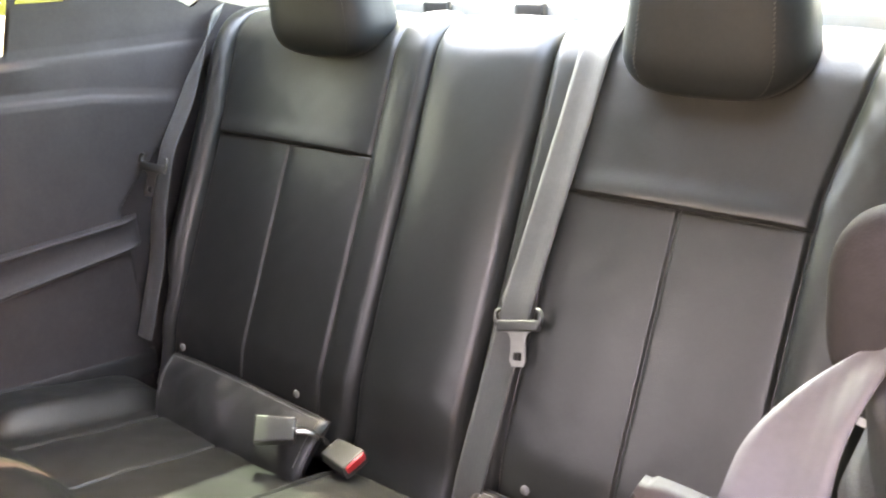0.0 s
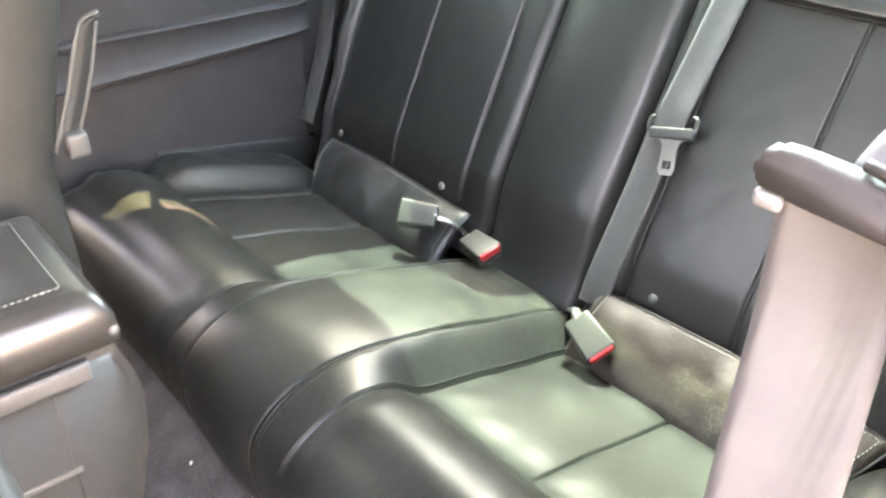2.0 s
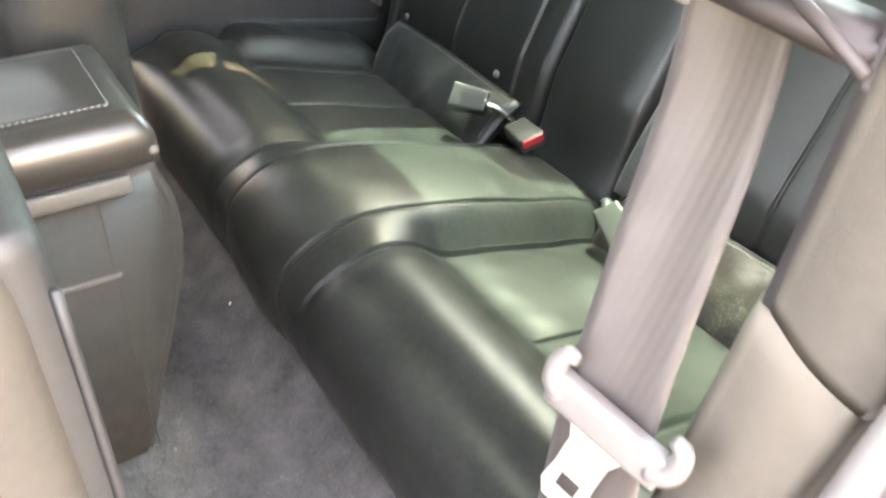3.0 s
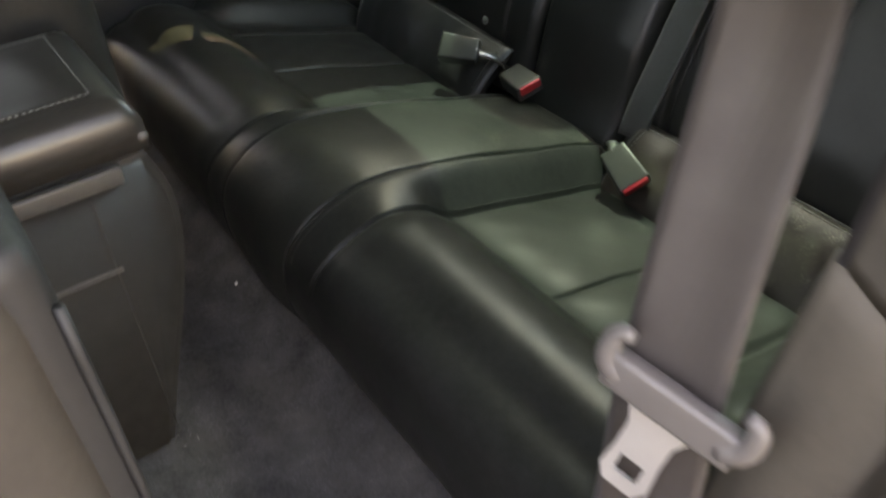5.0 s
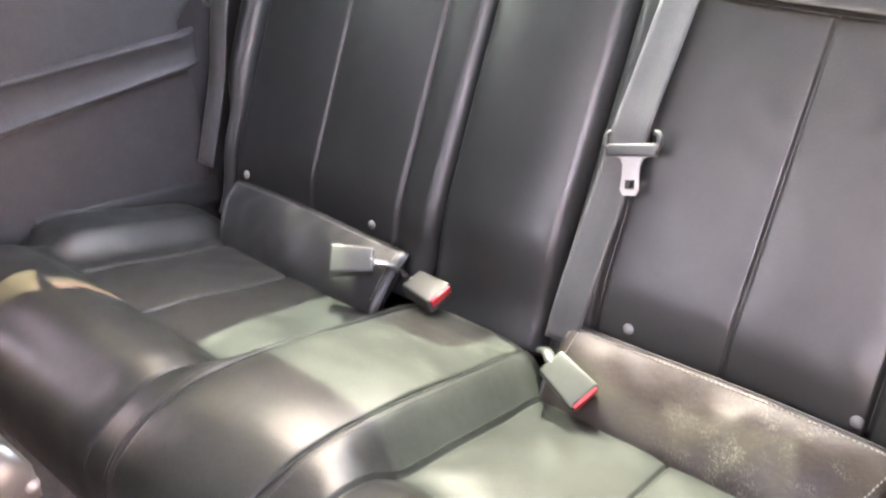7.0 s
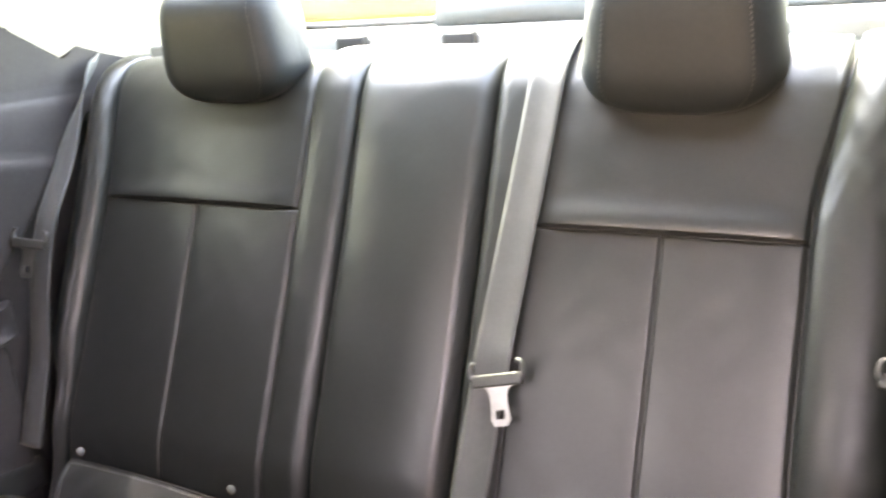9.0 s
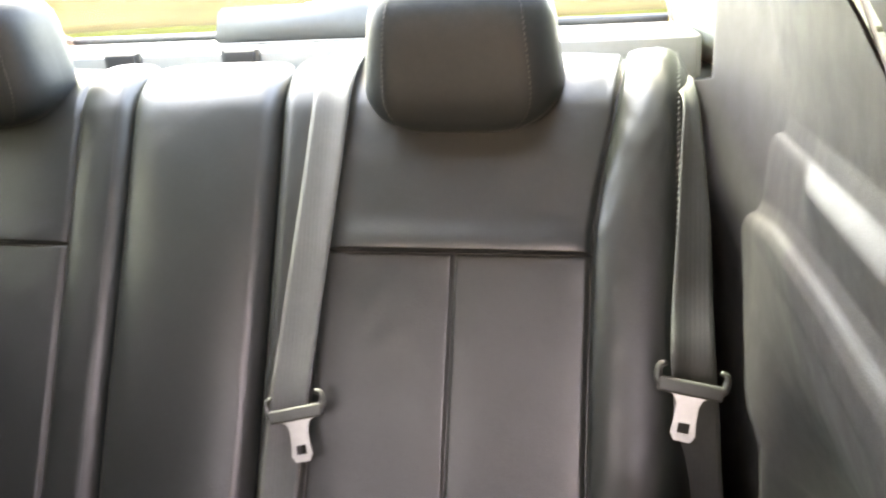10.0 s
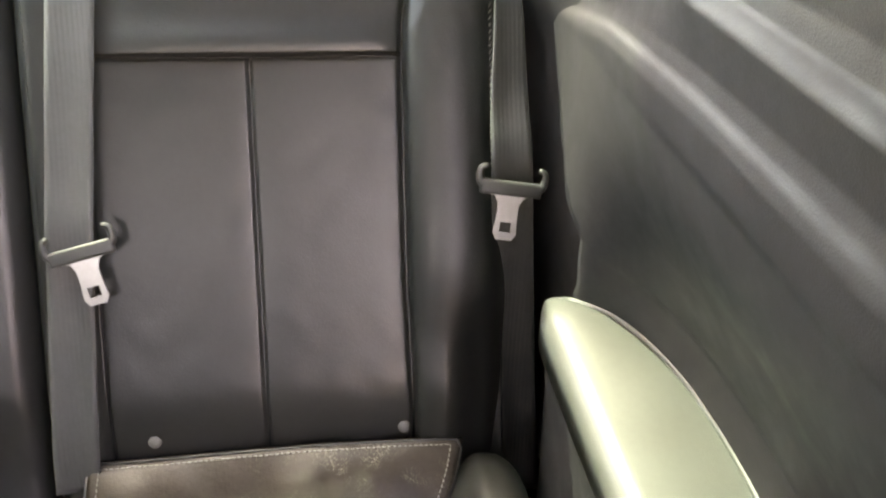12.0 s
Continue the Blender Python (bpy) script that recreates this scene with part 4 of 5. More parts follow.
for s in (-1, 1):
    part("frame", tube([(0.62 * s, 0.845, 0.922), (0.548 * s, 0.045, 1.127)], 0.008, 8), PLASTIC, win)
for s, nm in ((1, "window_right"), (-1, "window_left")):
    w = thing(nm, "small side quarter window", "window", (0.72 * s, -0.25, 0.95), kind="structure")
    part("pane", box((0.682 * s, -0.375, 0.88), (0.684 * s, -0.085, 1.06), 0) if s > 0 else box((0.700 * s, -0.375, 0.846), (0.703 * s, 0.06, 1.06), 0), GLASS_SIDE, w, smooth=False)
    if s > 0:
        part("window_frame", tube([(0.677, y, z) for y, z in OPENING], 0.0015, 8, closed=True), TRIM, w)
    else:
        part("sill", tube([(-0.692, -0.38, 0.845), (-0.692, -0.085, 0.845)], 0.006, 8), PLASTIC, w)

# door jamb on the open side
PLASTIC_PALE2 = material("jamb_plastic", (0.090, 0.078, 0.064), 0.75, spec=0.25, vary=0.1, grain=0.12, grain_scale=900)
SEAL_PALE = material("pale_door_seal", (0.19, 0.16, 0.125), 0.7, vary=0.1, grain=0.2, grain_scale=700)


def build_jamb():
    ob = thing("door_jamb", "grey rounded trim at the edge of the open door", "door jamb", (0.76, -0.6, 0.3), kind="structure")
    for nm, z0, z1, proud, mat in (("upper_trim", 0.704, 1.09, 0.0, TRIM_JAMB), ("lower_strip", 0.05, 0.7035, 0.0035, PLASTIC_PALE2)):
        z = np.linspace(z0, z1, 50)
        a = np.linspace(0, 1, 44)
        A, Zg = np.meshgrid(a, z, indexing="ij")
        edge = jamb_edge(Zg) - proud
        far = edge + 0.056 + 0.02 * np.clip(0.70 - Zg, 0, 1)
        r = 0.010
        th = np.clip(A / 0.45, 0, 1) * math.pi / 2
        run = np.clip((A - 0.45) / 0.4, 0, 1)
        out = np.clip((A - 0.85) / 0.15, 0, 1) * math.pi / 2
        X = edge + r * (1 - np.cos(th)) + run * (far - edge - r - 0.006) + 0.006 * np.sin(out)
        Yg = -0.564 - proud - r * np.sin(th) - 0.003 * np.sin(run * math.pi) + 0.010 * (1 - np.cos(out))
        lipz = 0.0025 * np.clip((Zg - (z1 - 0.004)) / 0.004, 0, 1) if proud else 0 * Zg
        g = np.stack([X, Yg + lipz, Zg - 0.35 * (X - edge) * sstep(0.60, 0.70, Zg) * sstep(0.82, 0.72, Zg)], -1)
        b = np.stack([X * 0 + 0.80, Yg * 0 - 0.548, Zg], -1)
        part(nm, sheet(g, b), mat, ob)
    zs = np.linspace(0.06, 1.05, 24)
    for off, r, mat, text in ((0.069, 0.0095, RUBBER, "grey rubber door seal"), (0.089, 0.0105, SEAL_PALE, "pale outer door seal")):
        part("door_seal", tube([(float(jamb_edge(z)) + off + 0.02 * max(0.0, 0.70 - z), -0.576, z) for z in zs], r, 10), mat, ob, text)
    part("body_edge", tube([(float(jamb_edge(z)) + 0.115 + 0.02 * max(0.0, 0.70 - z), -0.572, z) for z in zs], 0.015, 12), PAINT, ob, "bronze painted body edge")
    return ob


TRIM_JAMB = material("jamb_upper_trim", (0.064, 0.056, 0.047), 0.8, spec=0.25, vary=0.12, grain=0.2, grain_scale=700)
build_jamb()


# ---- front belt on the open side ----
def build_front_belt():
    ob = thing("front_seat_belt", "warm grey front belt hanging from a guide by the open door", "seat belt", (0.68, -0.56, 0.30))
    up = spline([(0.706, -0.440, 0.885), (0.690, -0.450, 0.876), (0.664, -0.472, 0.850), (0.650, -0.505, 0.828), (0.650, -0.540, 0.812)], 30)
    uu = np.linspace(0, 1, 30)
    sides = np.stack([0.45 + 0.55 * uu, 0.2 - 0.1 * uu, 0.9 - 0.9 * uu], 1)
    part("upper_webbing", ribbon(up + np.array([0.006, 0, 0]), 0.036, sides), WEBBING_LIT, ob)
    low = spline([(0.645, -0.553, 0.811), (0.650, -0.560, 0.76), (0.660, -0.585, 0.69), (0.672, -0.610, 0.625), (0.682, -0.625, 0.56), (0.690, -0.640, 0.45), (0.70, -0.65, 0.30), (0.71, -0.64, 0.14)], 70)
    u2 = np.linspace(0, 1, 70)
    sides = np.stack([np.ones(70), 0.15 + 0.3 * u2, 0 * u2 - 0.08], 1)
    part("lower_webbing", ribbon(low, 0.048, sides), WEBBING_SHADED, ob)
    web_edge = low + np.stack([np.full(70, -0.0222), np.interp(u2, [0, 1], [-0.0035, -0.009]), np.full(70, 0.0015)], 1) + np.array([0, -0.0016, 0])
    part("edge_stitching", stitches(web_edge, 0.0034, 0.0026, 0.0007, cross=(0.0022, 0, 0)), WEBBING_EDGE, ob, "zigzag woven belt edge")
    blade = [(0.609, 0.814), (0.610, 0.804), (0.618, 0.8015), (0.650, 0.803), (0.690, 0.8045), (0.712, 0.806), (0.712, 0.817), (0.690, 0.8175), (0.660, 0.818), (0.626, 0.8185), (0.614, 0.8175)]
    bm = bmesh.new()
    near = [bm.verts.new((x, -0.560 - 0.20 * (x - 0.609), z)) for x, z in blade]
    far = [bm.verts.new((x, -0.543 - 0.10 * (x - 0.609), z + 0.001)) for x, z in blade]
    for k in range(len(blade)):
        n = (k + 1) % len(blade)
        bm.faces.new((near[k], near[n], far[n], far[k]))
    bm.faces.new(near[::-1])
    bm.faces.new(far)
    bmesh.ops.recalc_face_normals(bm, faces=bm.faces)
    bmesh.ops.bevel(bm, geom=bm.edges[:], offset=0.003, segments=2, affect="EDGES")
    arm = part("guide_arm", bm, PLASTIC_BROWN, ob, "brown plastic belt guide blade")
    part("guide_rim", tube(spline([(0.648, -0.552, 0.8215), (0.662, -0.562, 0.8235), (0.684, -0.582, 0.8235), (0.706, -0.592, 0.820), (0.722, -0.592, 0.812)], 20), 0.0026, 8), PLASTIC_BROWN, arm, "brown rounded rim along the guide")
    part("guide_tip", box((0.6135, -0.563, 0.7965), (0.6255, -0.551, 0.8035), 0.0025, 2), PLASTIC_PALE, arm, "small pale stop under the guide's tip")
    # rounded cover over the belt's exit, bulging out of the side trim
    A, V = np.meshgrid(np.linspace(0, 2 * math.pi, 48), np.linspace(-math.pi / 2, math.pi / 2, 28), indexing="ij")
    ca, sa, cv, sv = (np.sign(w) * np.abs(w) ** 0.6 for w in (np.cos(A), np.sin(A), np.cos(V), np.sin(V)))
    pod = np.stack([0.694 + 0.046 * cv * ca - 0.004 * sv, -0.442 + 0.026 * cv * sa, 0.864 + 0.044 * sv], -1)
    part("slot_cover", sheet(pod), SLOT_COVER, ob, "dark rounded cover round the belt slot")
    tongue(ob, (0.678, -0.616, 0.629), (1, 0.25, -0.22), (0.10, -0.22, -0.95), (-0.1, -0.95, 0.2), 0.95, STEEL_BRIGHT, PLASTIC_PALE, 1.4)
    return ob


# lit copy of the same strap's webbing, for the run above the guide
WEBBING_LIT = material("front_belt_webbing_lit", (0.062, 0.059, 0.057), 0.6, vary=0.1, vary_scale=12, grain=0.18, weave=("X", 62), sheen=0.2)
SLOT_COVER = material("belt_slot_cover", (0.020, 0.018, 0.018), 0.8, spec=0.12, vary=0.12, grain=0.2, grain_scale=700)
WEBBING_EDGE = material("belt_edge", (0.055, 0.049, 0.047), 0.6, vary=0.1)
PLASTIC_BROWN = material("brown_plastic", (0.026, 0.021, 0.020), 0.6, spec=0.3, vary=0.1)
build_front_belt()


# ---- centre console ----
def build_console():
    ob = thing("centre_console", "black centre console with padded leather lid and stitched edge", "console", (0.0, -0.95, 0.10))
    prof = spline([(-0.742, 0.10), (-0.712, 0.20), (-0.680, 0.30), (-0.661, 0.38), (-0.659, 0.44), (-0.674, 0.490)], 24)
    bm = bmesh.new()
    ringl, ringr = [], []
    pts = [(-1.35, 0.10)] + [tuple(p) for p in prof] + [(-1.35, 0.490)]
    for sx, ring in ((-0.110, ringl), (0.118, ringr)):
        ring += [bm.verts.new((sx, p[0], p[1])) for p in pts]
    n = len(pts)
    for i in range(n):
        bm.faces.new((ringl[i], ringl[(i + 1) % n], ringr[(i + 1) % n], ringr[i]))
    bm.faces.new(ringl[::-1])
    bm.faces.new(ringr)
    bmesh.ops.recalc_face_normals(bm, faces=bm.faces)
    bmesh.ops.bevel(bm, geom=[e for e in bm.edges if abs(e.verts[0].co.x - e.verts[1].co.x) < 1e-5], offset=0.010, segments=3, affect="EDGES")
    body = part("body", bm, PLASTIC_CONSOLE, ob)
    part("side_rail", box((0.115, -1.30, 0.470), (0.1235, -0.700, 0.489), 0.003), PLASTIC_PALE3, body, "lighter grey rail under the lid")
    part("side_groove", box((0.1145, -1.20, 0.374), (0.1200, -0.728, 0.3795), 0.0015), PLASTIC_PALE3, body, "thin pale rib")
    for y in (-0.735,):
        part("panel_joint", box((0.1155, y, 0.12), (0.1184, y + 0.002, 0.465), 0.0004), PLASTIC_BLACK, body)
    lx, ly = np.linspace(-0.095, 0.116, 40), np.linspace(-1.15, -0.668, 60)
    LX, LY = np.meshgrid(lx, ly, indexing="ij")
    d = np.minimum(np.minimum(LX + 0.095, 0.116 - LX), -0.668 - LY)
    top = 0.548 + 0.7 * edge_roll(d, 0.036) + 0.004 * waves(LX, LY, 20) * sstep(0.03, 0.06, d) + groove(d - 0.026, 0.003, 0.0025)
    g = np.stack([LX, LY, top], -1)
    b = g.copy()
    b[..., 2] = 0.494
    lid = part("lid", sheet(g, b), LEATHER_LID, ob, "padded leather armrest lid")
    for off, zz in ((0.021, 0.5415), (0.031, 0.5475)):
        line = [(0.116 - off, y, zz) for y in np.linspace(-1.1, -0.668 - off, 60)] + [(x, -0.668 - off, zz) for x in np.linspace(0.116 - off, -0.095 + off, 40)] + [(-0.095 + off, y, zz) for y in np.linspace(-0.668 - off, -1.1, 60)]
        part("stitching", stitches(line, 0.006, 0.0042, 0.0008), THREAD, lid)
    bm = bmesh.new()
    bmesh.ops.create_uvsphere(bm, u_segments=12, v_segments=8, radius=0.006, matrix=Matrix.Translation((0.113, -0.672, 0.506)))
    part("stopper", bm, PLASTIC_PALE, ob, "small white stopper under the lid corner")
    return ob


PLASTIC_CONSOLE = material("console_plastic", (0.029, 0.0265, 0.0245), 0.5, vary=0.1, grain=0.1, grain_scale=900)
PLASTIC_PALE3 = material("console_rail", (0.075, 0.071, 0.068), 0.4, vary=0.1)
LEATHER_LID = material("lid_leather", (0.034, 0.031, 0.028), 0.33, spec=0.6, vary=0.12, grain=0.08, grain_scale=620, rough_vary=0.03)
build_console()


# ---- front seats ----
def build_front_seat(x0, x1, rear_y, label, lean=0.0, hard_back=True, cover=None):
    cover = cover or LEATHER_GREY
    ob = thing("car_seat", label, "car seat", ((x0 + x1) / 2, rear_y - 0.2, 0.10), "front seats")
    xs = np.linspace(0, 1, 46)
    zs = np.linspace(0, 1, 60)
    A, Zk = np.meshgrid(np.linspace(0, 2 * math.pi, 64), zs, indexing="ij")
    z = 0.20 + 0.76 * Zk
    cx, hw = (x0 + x1) / 2, (x1 - x0) / 2 * (1 - 0.12 * Zk**2)
    def se(v, e):
        return np.sign(v) * np.abs(v) ** e
    cap = np.sqrt(np.clip(1 - np.clip((Zk - 0.9) / 0.1, 0, 1) ** 2, 0.0, 1))
    X = cx + hw * se(np.cos(A), 0.35) * (0.35 + 0.65 * cap)
    Yb = 0.072 * se(np.sin(A), 0.55) * (0.1 + 0.9 * cap)
    Y = rear_y - 0.072 + Yb - (lean * np.clip(z - 0.62, 0, 1) ** 1.3 if lean > 0 else lean * np.clip(z - 0.55, 0, 1))
    g = np.stack([X, Y, z], -1)
    part("backrest", sheet(g[::-1]), cover, ob)
    if not hard_back:
        pocket = spline([(x0 + 0.06, rear_y + 0.001, 0.62), (cx, rear_y + 0.004, 0.615), (x1 - 0.07, rear_y + 0.001, 0.62)], 24)
        part("pocket_edge", tube(pocket, 0.003, 6), LEATHER_GREY, ob, "elastic edge of the rear pocket")
    px, pz = np.linspace(x0 + 0.035, x1 - 0.030, 30), np.linspace(0.19, 0.66, 30)
    if hard_back:
        PX, PZ = np.meshgrid(px, pz, indexing="ij")
        d = np.minimum(np.minimum(PX - px[0], px[-1] - PX), np.minimum(PZ - pz[0], pz[-1] - PZ))
        PY = rear_y + 0.012 + 0.6 * edge_roll(d, 0.012)
        g = np.stack([PX, PY, PZ], -1)
        b = g.copy()
        b[..., 1] = rear_y - 0.03
        pan = part("back_panel", sheet(g[::-1], b[::-1]), PLASTIC_BLACK, ob, "dark hard back panel")
        part("panel_edge", tube([(x1 - 0.030, rear_y + 0.010, z) for z in np.linspace(0.19, 0.62, 12)], 0.0035, 6), PLASTIC_BLACK, pan)
    part("cushion", box((x0, rear_y - 0.55, 0.16), (x1, rear_y - 0.06, 0.33), 0.035, 4), cover, ob)
    for rx in (x0 + 0.05, x1 - 0.08):
        part("rail", box((rx, rear_y - 0.55, 0.09), (rx + 0.03, rear_y - 0.10, 0.17), 0.004), PLASTIC, ob, "dark floor rail")
    return ob


build_front_seat(0.145, 0.475, -0.815, "taupe front seat with dark hard back panel, slid forward", 0.5, cover=SEAT_TAUPE)
far_seat = build_front_seat(-0.62, -0.128, -0.612, "dark grey leather front seat beyond the console", -0.29, False)
rail_front = spline([(-0.160, -0.541, 0.708), (-0.160, -0.556, 0.704), (-0.160, -0.566, 0.693), (-0.160, -0.583, 0.649), (-0.160, -0.594, 0.620), (-0.160, -0.618, 0.565)], 30)
rail_rear = spline([(-0.160, -0.545, 0.698), (-0.160, -0.553, 0.672), (-0.160, -0.566, 0.634), (-0.160, -0.586, 0.587)], 30)
for line, r in ((rail_front, 0.0024), (rail_rear, 0.0020)):
    part("side_handle", tube(line, r, 8), PLASTIC_PALE3, far_seat, "curved grey rail on the seat edge")
part("strap_web", ribbon((rail_front[::-1] + rail_rear[::-1]) / 2 + np.array([-0.004, 0, 0]), 0.022, (0, 0.95, 0.3)), PLASTIC_BLACK, far_seat, "dark strap between the rails")
part("handle_end", box((-0.172, -0.606, 0.556), (-0.150, -0.582, 0.584), 0.005, 2), PLASTIC_PALE3, far_seat, "pale handle end")

# ---- front of the cabin ----
tagged(part("dashboard", box((-0.70, -1.95, 0.10), (0.80, -1.60, 0.80), 0.04, 4), PLASTIC), "black dashboard", "dashboard", kind="structure")
tagged(part("door_left", box((-0.76, -1.70, 0.05), (-0.70, -0.60, 0.84), 0.02, 3), TRIM), "closed door with dark trim", "door", kind="structure")
tagged(part("sill_right", box((0.70, -1.70, 0.0), (0.88, -0.62, 0.085), 0.012, 3), PLASTIC), "black door sill", "sill", kind="structure")
for s in (-1, 1):
    tagged(part("quarter_panel", box((0.83 * s, -0.555, -0.05) if s > 0 else (-0.90, -0.555, -0.05), (0.90, 1.35, 0.80) if s > 0 else (-0.83, 1.35, 0.80), 0.03, 4), PAINT), "bronze painted rear body side", "car body", kind="structure")
tagged(part("boot", box((-0.79, 0.88, -0.05), (0.79, 1.45, 0.88), 0.05, 4), PAINT), "bronze painted boot lid", "car body", kind="structure")

win = thing("window_front", "sloping windscreen glass, tinted dark to dim the cabin", "window", (0, -1.7, 0.97), kind="structure")
bm = bmesh.new()
bm.faces.new([bm.verts.new(p) for p in ((-0.66, -1.45, 1.13), (0.66, -1.45, 1.13), (0.72, -1.95, 0.79), (-0.72, -1.95, 0.79))])
bmesh.ops.solidify(bm, geom=bm.faces[:], thickness=0.005)
part("pane", bm, GLASS_FRONT, win, smooth=False)
win = thing("window_door", "closed tinted door window", "window", (-0.7, -1.1, 0.95), kind="structure")
part("pane", box((-0.722, -1.60, 0.83), (-0.718, -0.58, 1.06), 0), GLASS_FRONT, win, smooth=False)

door = thing("door_right", "open door swung out, with dark inner trim", "door", (0.84, -1.62, 0.25), kind="structure")
swing = Matrix.Translation((0.84, -1.62, 0)) @ Matrix.Rotation(radians(-62), 4, "Z")
part("shell", box((0.0, 0.0, -0.15), (0.06, 1.10, 0.84), 0.02, 3, swing), PAINT, door)
part("inner_trim", box((-0.05, 0.03, -0.08), (-0.002, 1.06, 0.82), 0.02, 3, swing), TRIM, door, "dark inner door trim")
part("pane", box((0.02, 0.10, 0.84), (0.024, 1.08, 1.16), 0, 1, swing), GLASS_FRONT, door, "tinted door glass", smooth=False)

# ---- small things ----
bm = bmesh.new()
bmesh.ops.create_icosphere(bm, subdivisions=2, radius=0.004, matrix=Matrix.Translation((-0.084, -0.567, 0.1165)) @ Matrix.Diagonal((0.7, 0.8, 1.2, 1)))
for v in bm.verts:
    v.co += Vector((noise.noise(v.co * 300), noise.noise(v.co * 310), 0)) * 0.0008
tagged(part("paper_crumb", bm, SCRAP), "tiny white crumb on the carpet", "crumb")

rng = random.Random(7)
verts, faces = [], []
for k in range(90):
    u = rng.random()
    base = Vector((0.068 + 0.05 * u + rng.gauss(0, 0.010), -0.690 - 0.03 * u + rng.gauss(0, 0.012), 0.098))
    way = Vector((rng.gauss(0.2, 1), rng.gauss(0.2, 1), 0.0)).normalized() * rng.uniform(0.006, 0.016)
    side = way.cross(Vector((0, 0, 1))).normalized() * 0.0004
    n = len(verts)
    for q, lift in ((0, 0), (0.5, rng.uniform(0.001, 0.006)), (1, rng.uniform(0.0, 0.004))):
        p = base + way * q + Vector((0, 0, 0.0025 + lift))
        verts += [tuple(p - side), tuple(p + side)]
    faces += [(n, n + 1, n + 3, n + 2), (n + 2, n + 3, n + 5, n + 4)]
me = bpy.data.meshes.new("fibres")
me.from_pydata(verts, [], faces)
tagged(part("loose_fibres", me, FIBRE), "pale frayed fibres on the worn carpet", "fibres", kind="stuff")

# ---- outside ----
tagged(part("ground", box((-60, -60, -0.40), (60, 60, -0.35), 0), CONCRETE, smooth=False), "pale concrete ground", "ground", kind="structure")


def bank_height(x, y):
    return -0.345 + 4.2 * sstep(11, 42, y) + 0.12 * waves(x, y, 0.5) * sstep(10, 16, y)


for name, label, y0, y1, mat in (("lawn", "green grass strip behind the car", 9.0, 20.0, LAWN), ("soil_bank", "dry yellow soil bank behind the car", 20.0, 60.0, SOIL)):
    GX, GY = np.meshgrid(np.linspace(-60, 60, 60), np.linspace(y0, y1, 30), indexing="ij")
    bank = np.stack([GX, GY, bank_height(GX, GY)], -1)
    low = bank.copy()
    low[..., 2] = -0.39
    tagged(part(name, sheet(bank, low), mat), label, "ground", kind="structure")


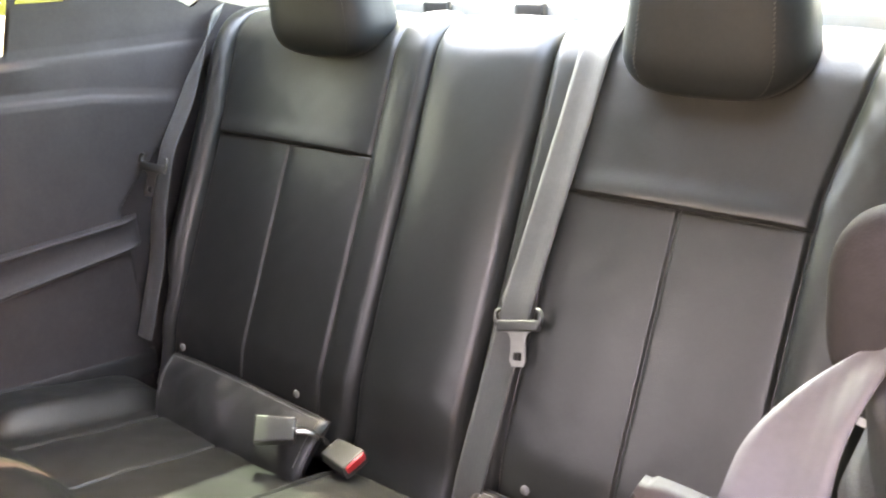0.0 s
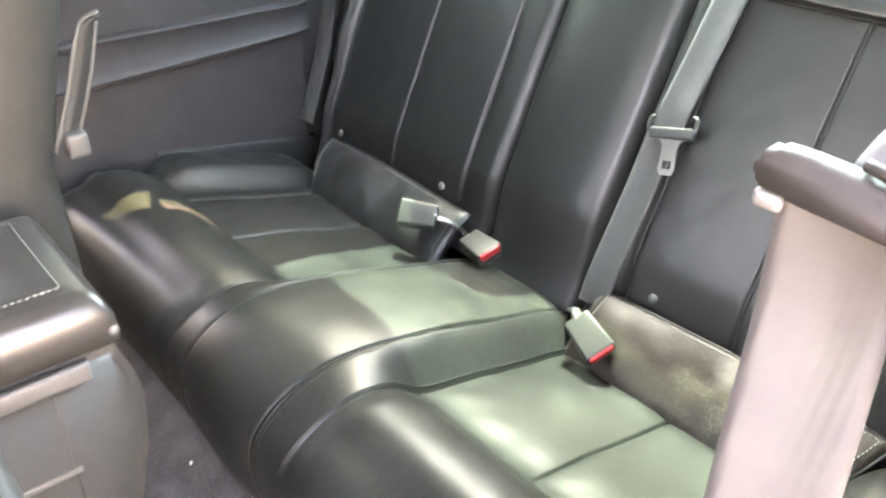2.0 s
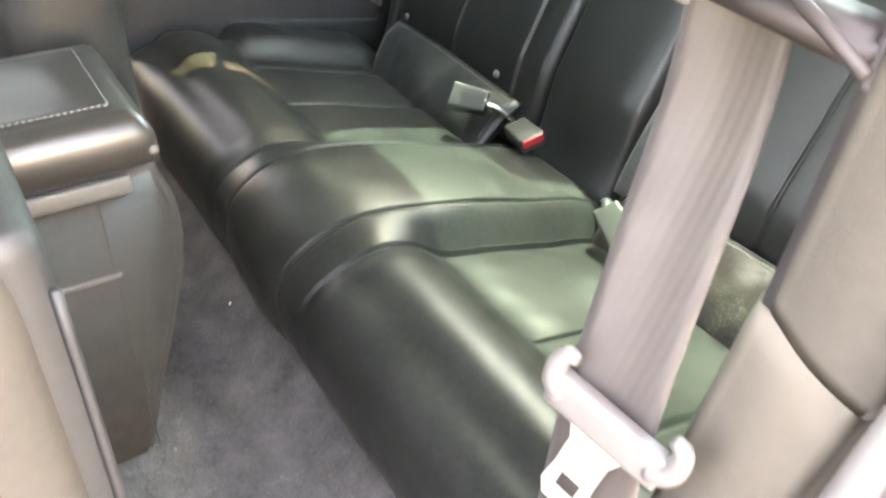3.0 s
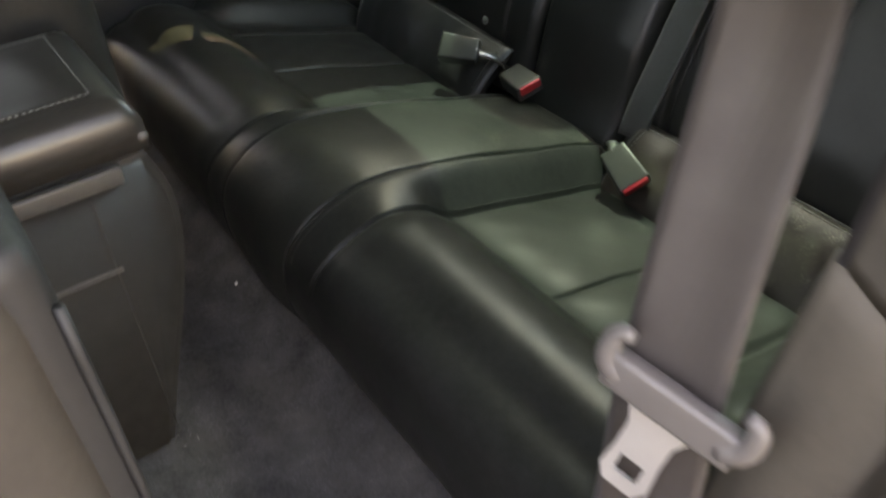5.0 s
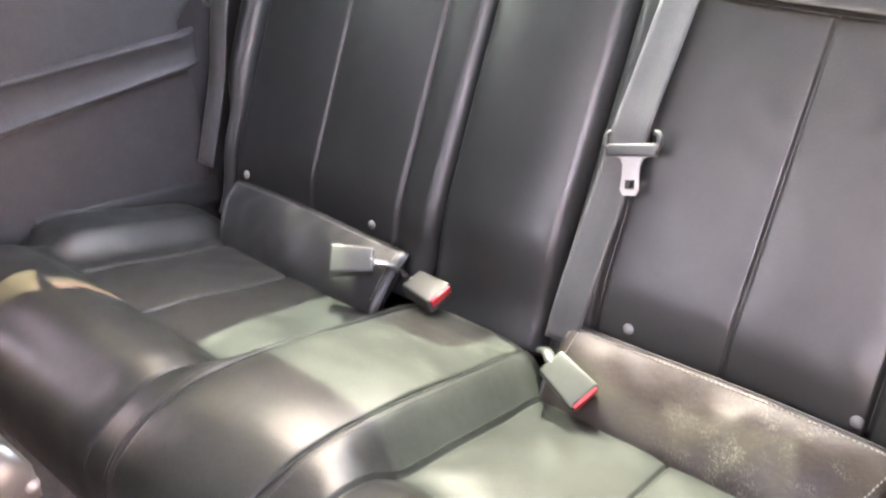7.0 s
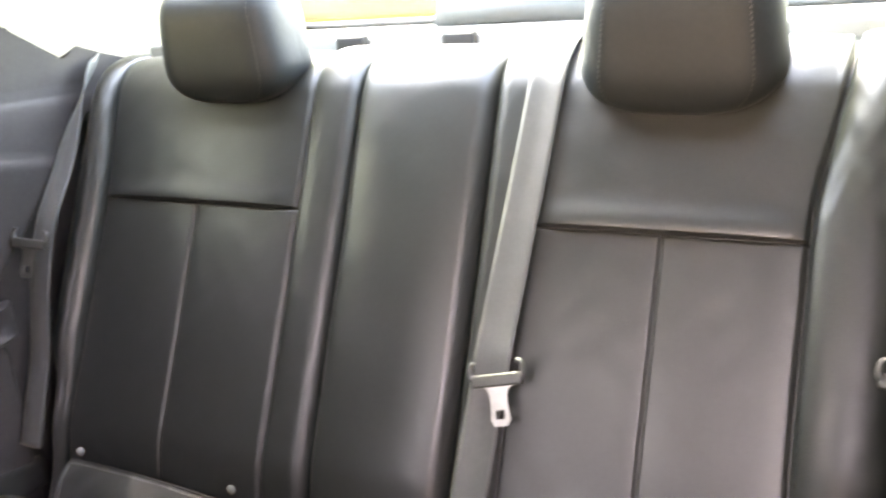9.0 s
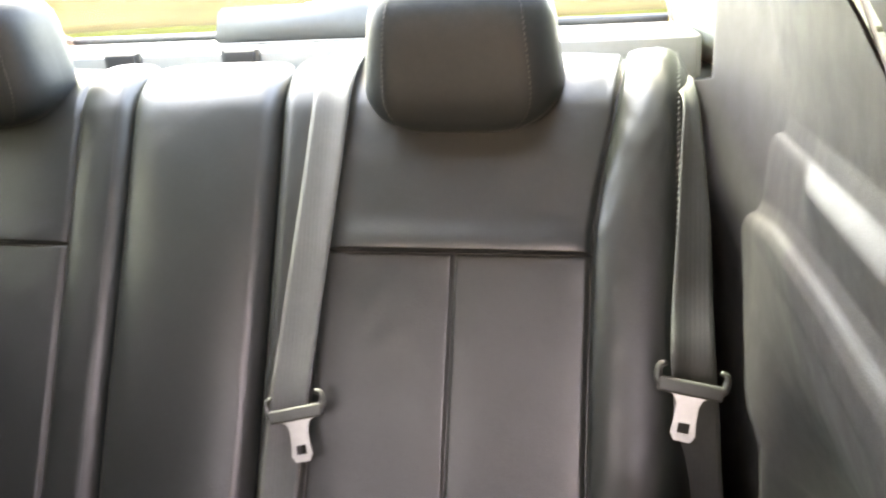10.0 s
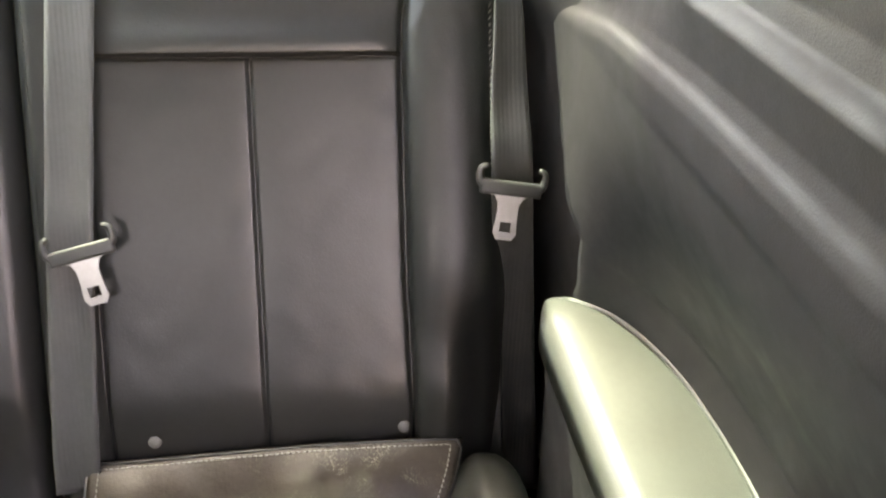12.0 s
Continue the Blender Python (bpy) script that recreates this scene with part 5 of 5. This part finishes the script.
def build_parked_car(at, turn, paint, label):
    """A saloon with its long side along local y, its wheels on the ground at local z 0."""
    ob = thing("parked_car", label, "car", (0, 0, 0), "parked cars")
    side = [(-2.15, 0.22), (-2.20, 0.55), (-2.05, 0.72), (-1.15, 0.86), (-0.85, 0.90), (-0.15, 1.36), (0.25, 1.42), (1.0, 1.38), (1.65, 0.98), (2.10, 0.93), (2.18, 0.55), (2.12, 0.22)]
    bm = bmesh.new()
    lower = [(y, min(z, 0.90)) for y, z in side]
    a = [bm.verts.new((-0.86, y, z)) for y, z in lower]
    b = [bm.verts.new((0.86, y, z)) for y, z in lower]
    n = len(side)
    for i in range(n):
        bm.faces.new((a[i], a[(i + 1) % n], b[(i + 1) % n], b[i]))
    bm.faces.new(a[::-1])
    bm.faces.new(b)
    bmesh.ops.remove_doubles(bm, verts=bm.verts, dist=0.0005)
    bmesh.ops.recalc_face_normals(bm, faces=bm.faces)
    bmesh.ops.bevel(bm, geom=bm.edges[:], offset=0.05, segments=3, affect="EDGES", clamp_overlap=True)
    body = part("body", bm, paint, ob)
    bm = bmesh.new()
    roof = [(-0.80, 0.88), (-0.12, 1.34), (0.25, 1.41), (0.98, 1.36), (1.60, 0.90)]
    a = [bm.verts.new((-0.78 + 0.34 * (z - 0.88), y, z)) for y, z in roof]
    b = [bm.verts.new((0.78 - 0.34 * (z - 0.88), y, z)) for y, z in roof]
    for i in range(len(roof)):
        k = (i + 1) % len(roof)
        bm.faces.new((a[i], a[k], b[k], b[i]))
    bm.faces.new(a[::-1])
    bm.faces.new(b)
    bmesh.ops.recalc_face_normals(bm, faces=bm.faces)
    bmesh.ops.bevel(bm, geom=bm.edges[:], offset=0.03, segments=2, affect="EDGES", clamp_overlap=True)
    part("cabin", bm, paint, ob)
    for s in (-1, 1):
        for y0, y1, t0, t1 in ((-0.50, 0.30, -0.10, 0.28), (0.36, 1.20, 0.36, 0.92)):
            bm = bmesh.new()
            q = [(y0, 0.95), (y1, 0.95), (t1, 1.31), (t0, 1.31)]
            f = [bm.verts.new((s * (0.792 - 0.34 * (z - 0.88)), y, z)) for y, z in q]
            bk = [bm.verts.new((s * (0.770 - 0.34 * (z - 0.88)), y, z)) for y, z in q]
            for i in range(4):
                k = (i + 1) % 4
                bm.faces.new((f[i], f[k], bk[k], bk[i]))
            bm.faces.new(f)
            bm.faces.new(bk[::-1])
            bmesh.ops.recalc_face_normals(bm, faces=bm.faces)
            part("side_window", bm, CAR_GLASS, ob, "dark side window", smooth=False)
        part("headlight", box((0.50 * s - 0.2, -2.22, 0.56), (0.50 * s + 0.2, -2.06, 0.70), 0.03, 3), STEEL_BRIGHT, body)
        part("side_moulding", box((0.862 * s - 0.012, -1.2, 0.46), (0.862 * s + 0.012, 1.3, 0.53), 0.006, 2), CAR_GLASS, body, "grey side moulding")
        for wy in (-1.35, 1.35):
            wheel = bmesh.new()
            bmesh.ops.create_cone(wheel, cap_ends=True, segments=32, radius1=0.31, radius2=0.31, depth=0.2, matrix=Matrix.Translation((0.80 * s, wy, 0.31)) @ pose(0, 0, 0, 0, 90, 0))
            bmesh.ops.bevel(wheel, geom=wheel.edges[:], offset=0.03, segments=2, affect="EDGES")
            tyre = part("wheel", wheel, PLASTIC_BLACK, ob)
            rim = bmesh.new()
            bmesh.ops.create_cone(rim, cap_ends=True, segments=28, radius1=0.19, radius2=0.17, depth=0.03, matrix=Matrix.Translation((0.905 * s, wy, 0.31)) @ pose(0, 0, 0, 0, 90 * s, 0))
            part("rim", rim, STEEL_BRIGHT, tyre)
    ob.location, ob.rotation_euler = at, (0, 0, radians(turn))
    return ob


build_parked_car((-1.9, 8.4, -0.348), 86, WHITE_PAINT, "white saloon parked on the concrete behind the car")
build_parked_car((3.4, 7.6, -0.348), 93, GREY_PAINT, "grey saloon parked on the concrete beside the white car")
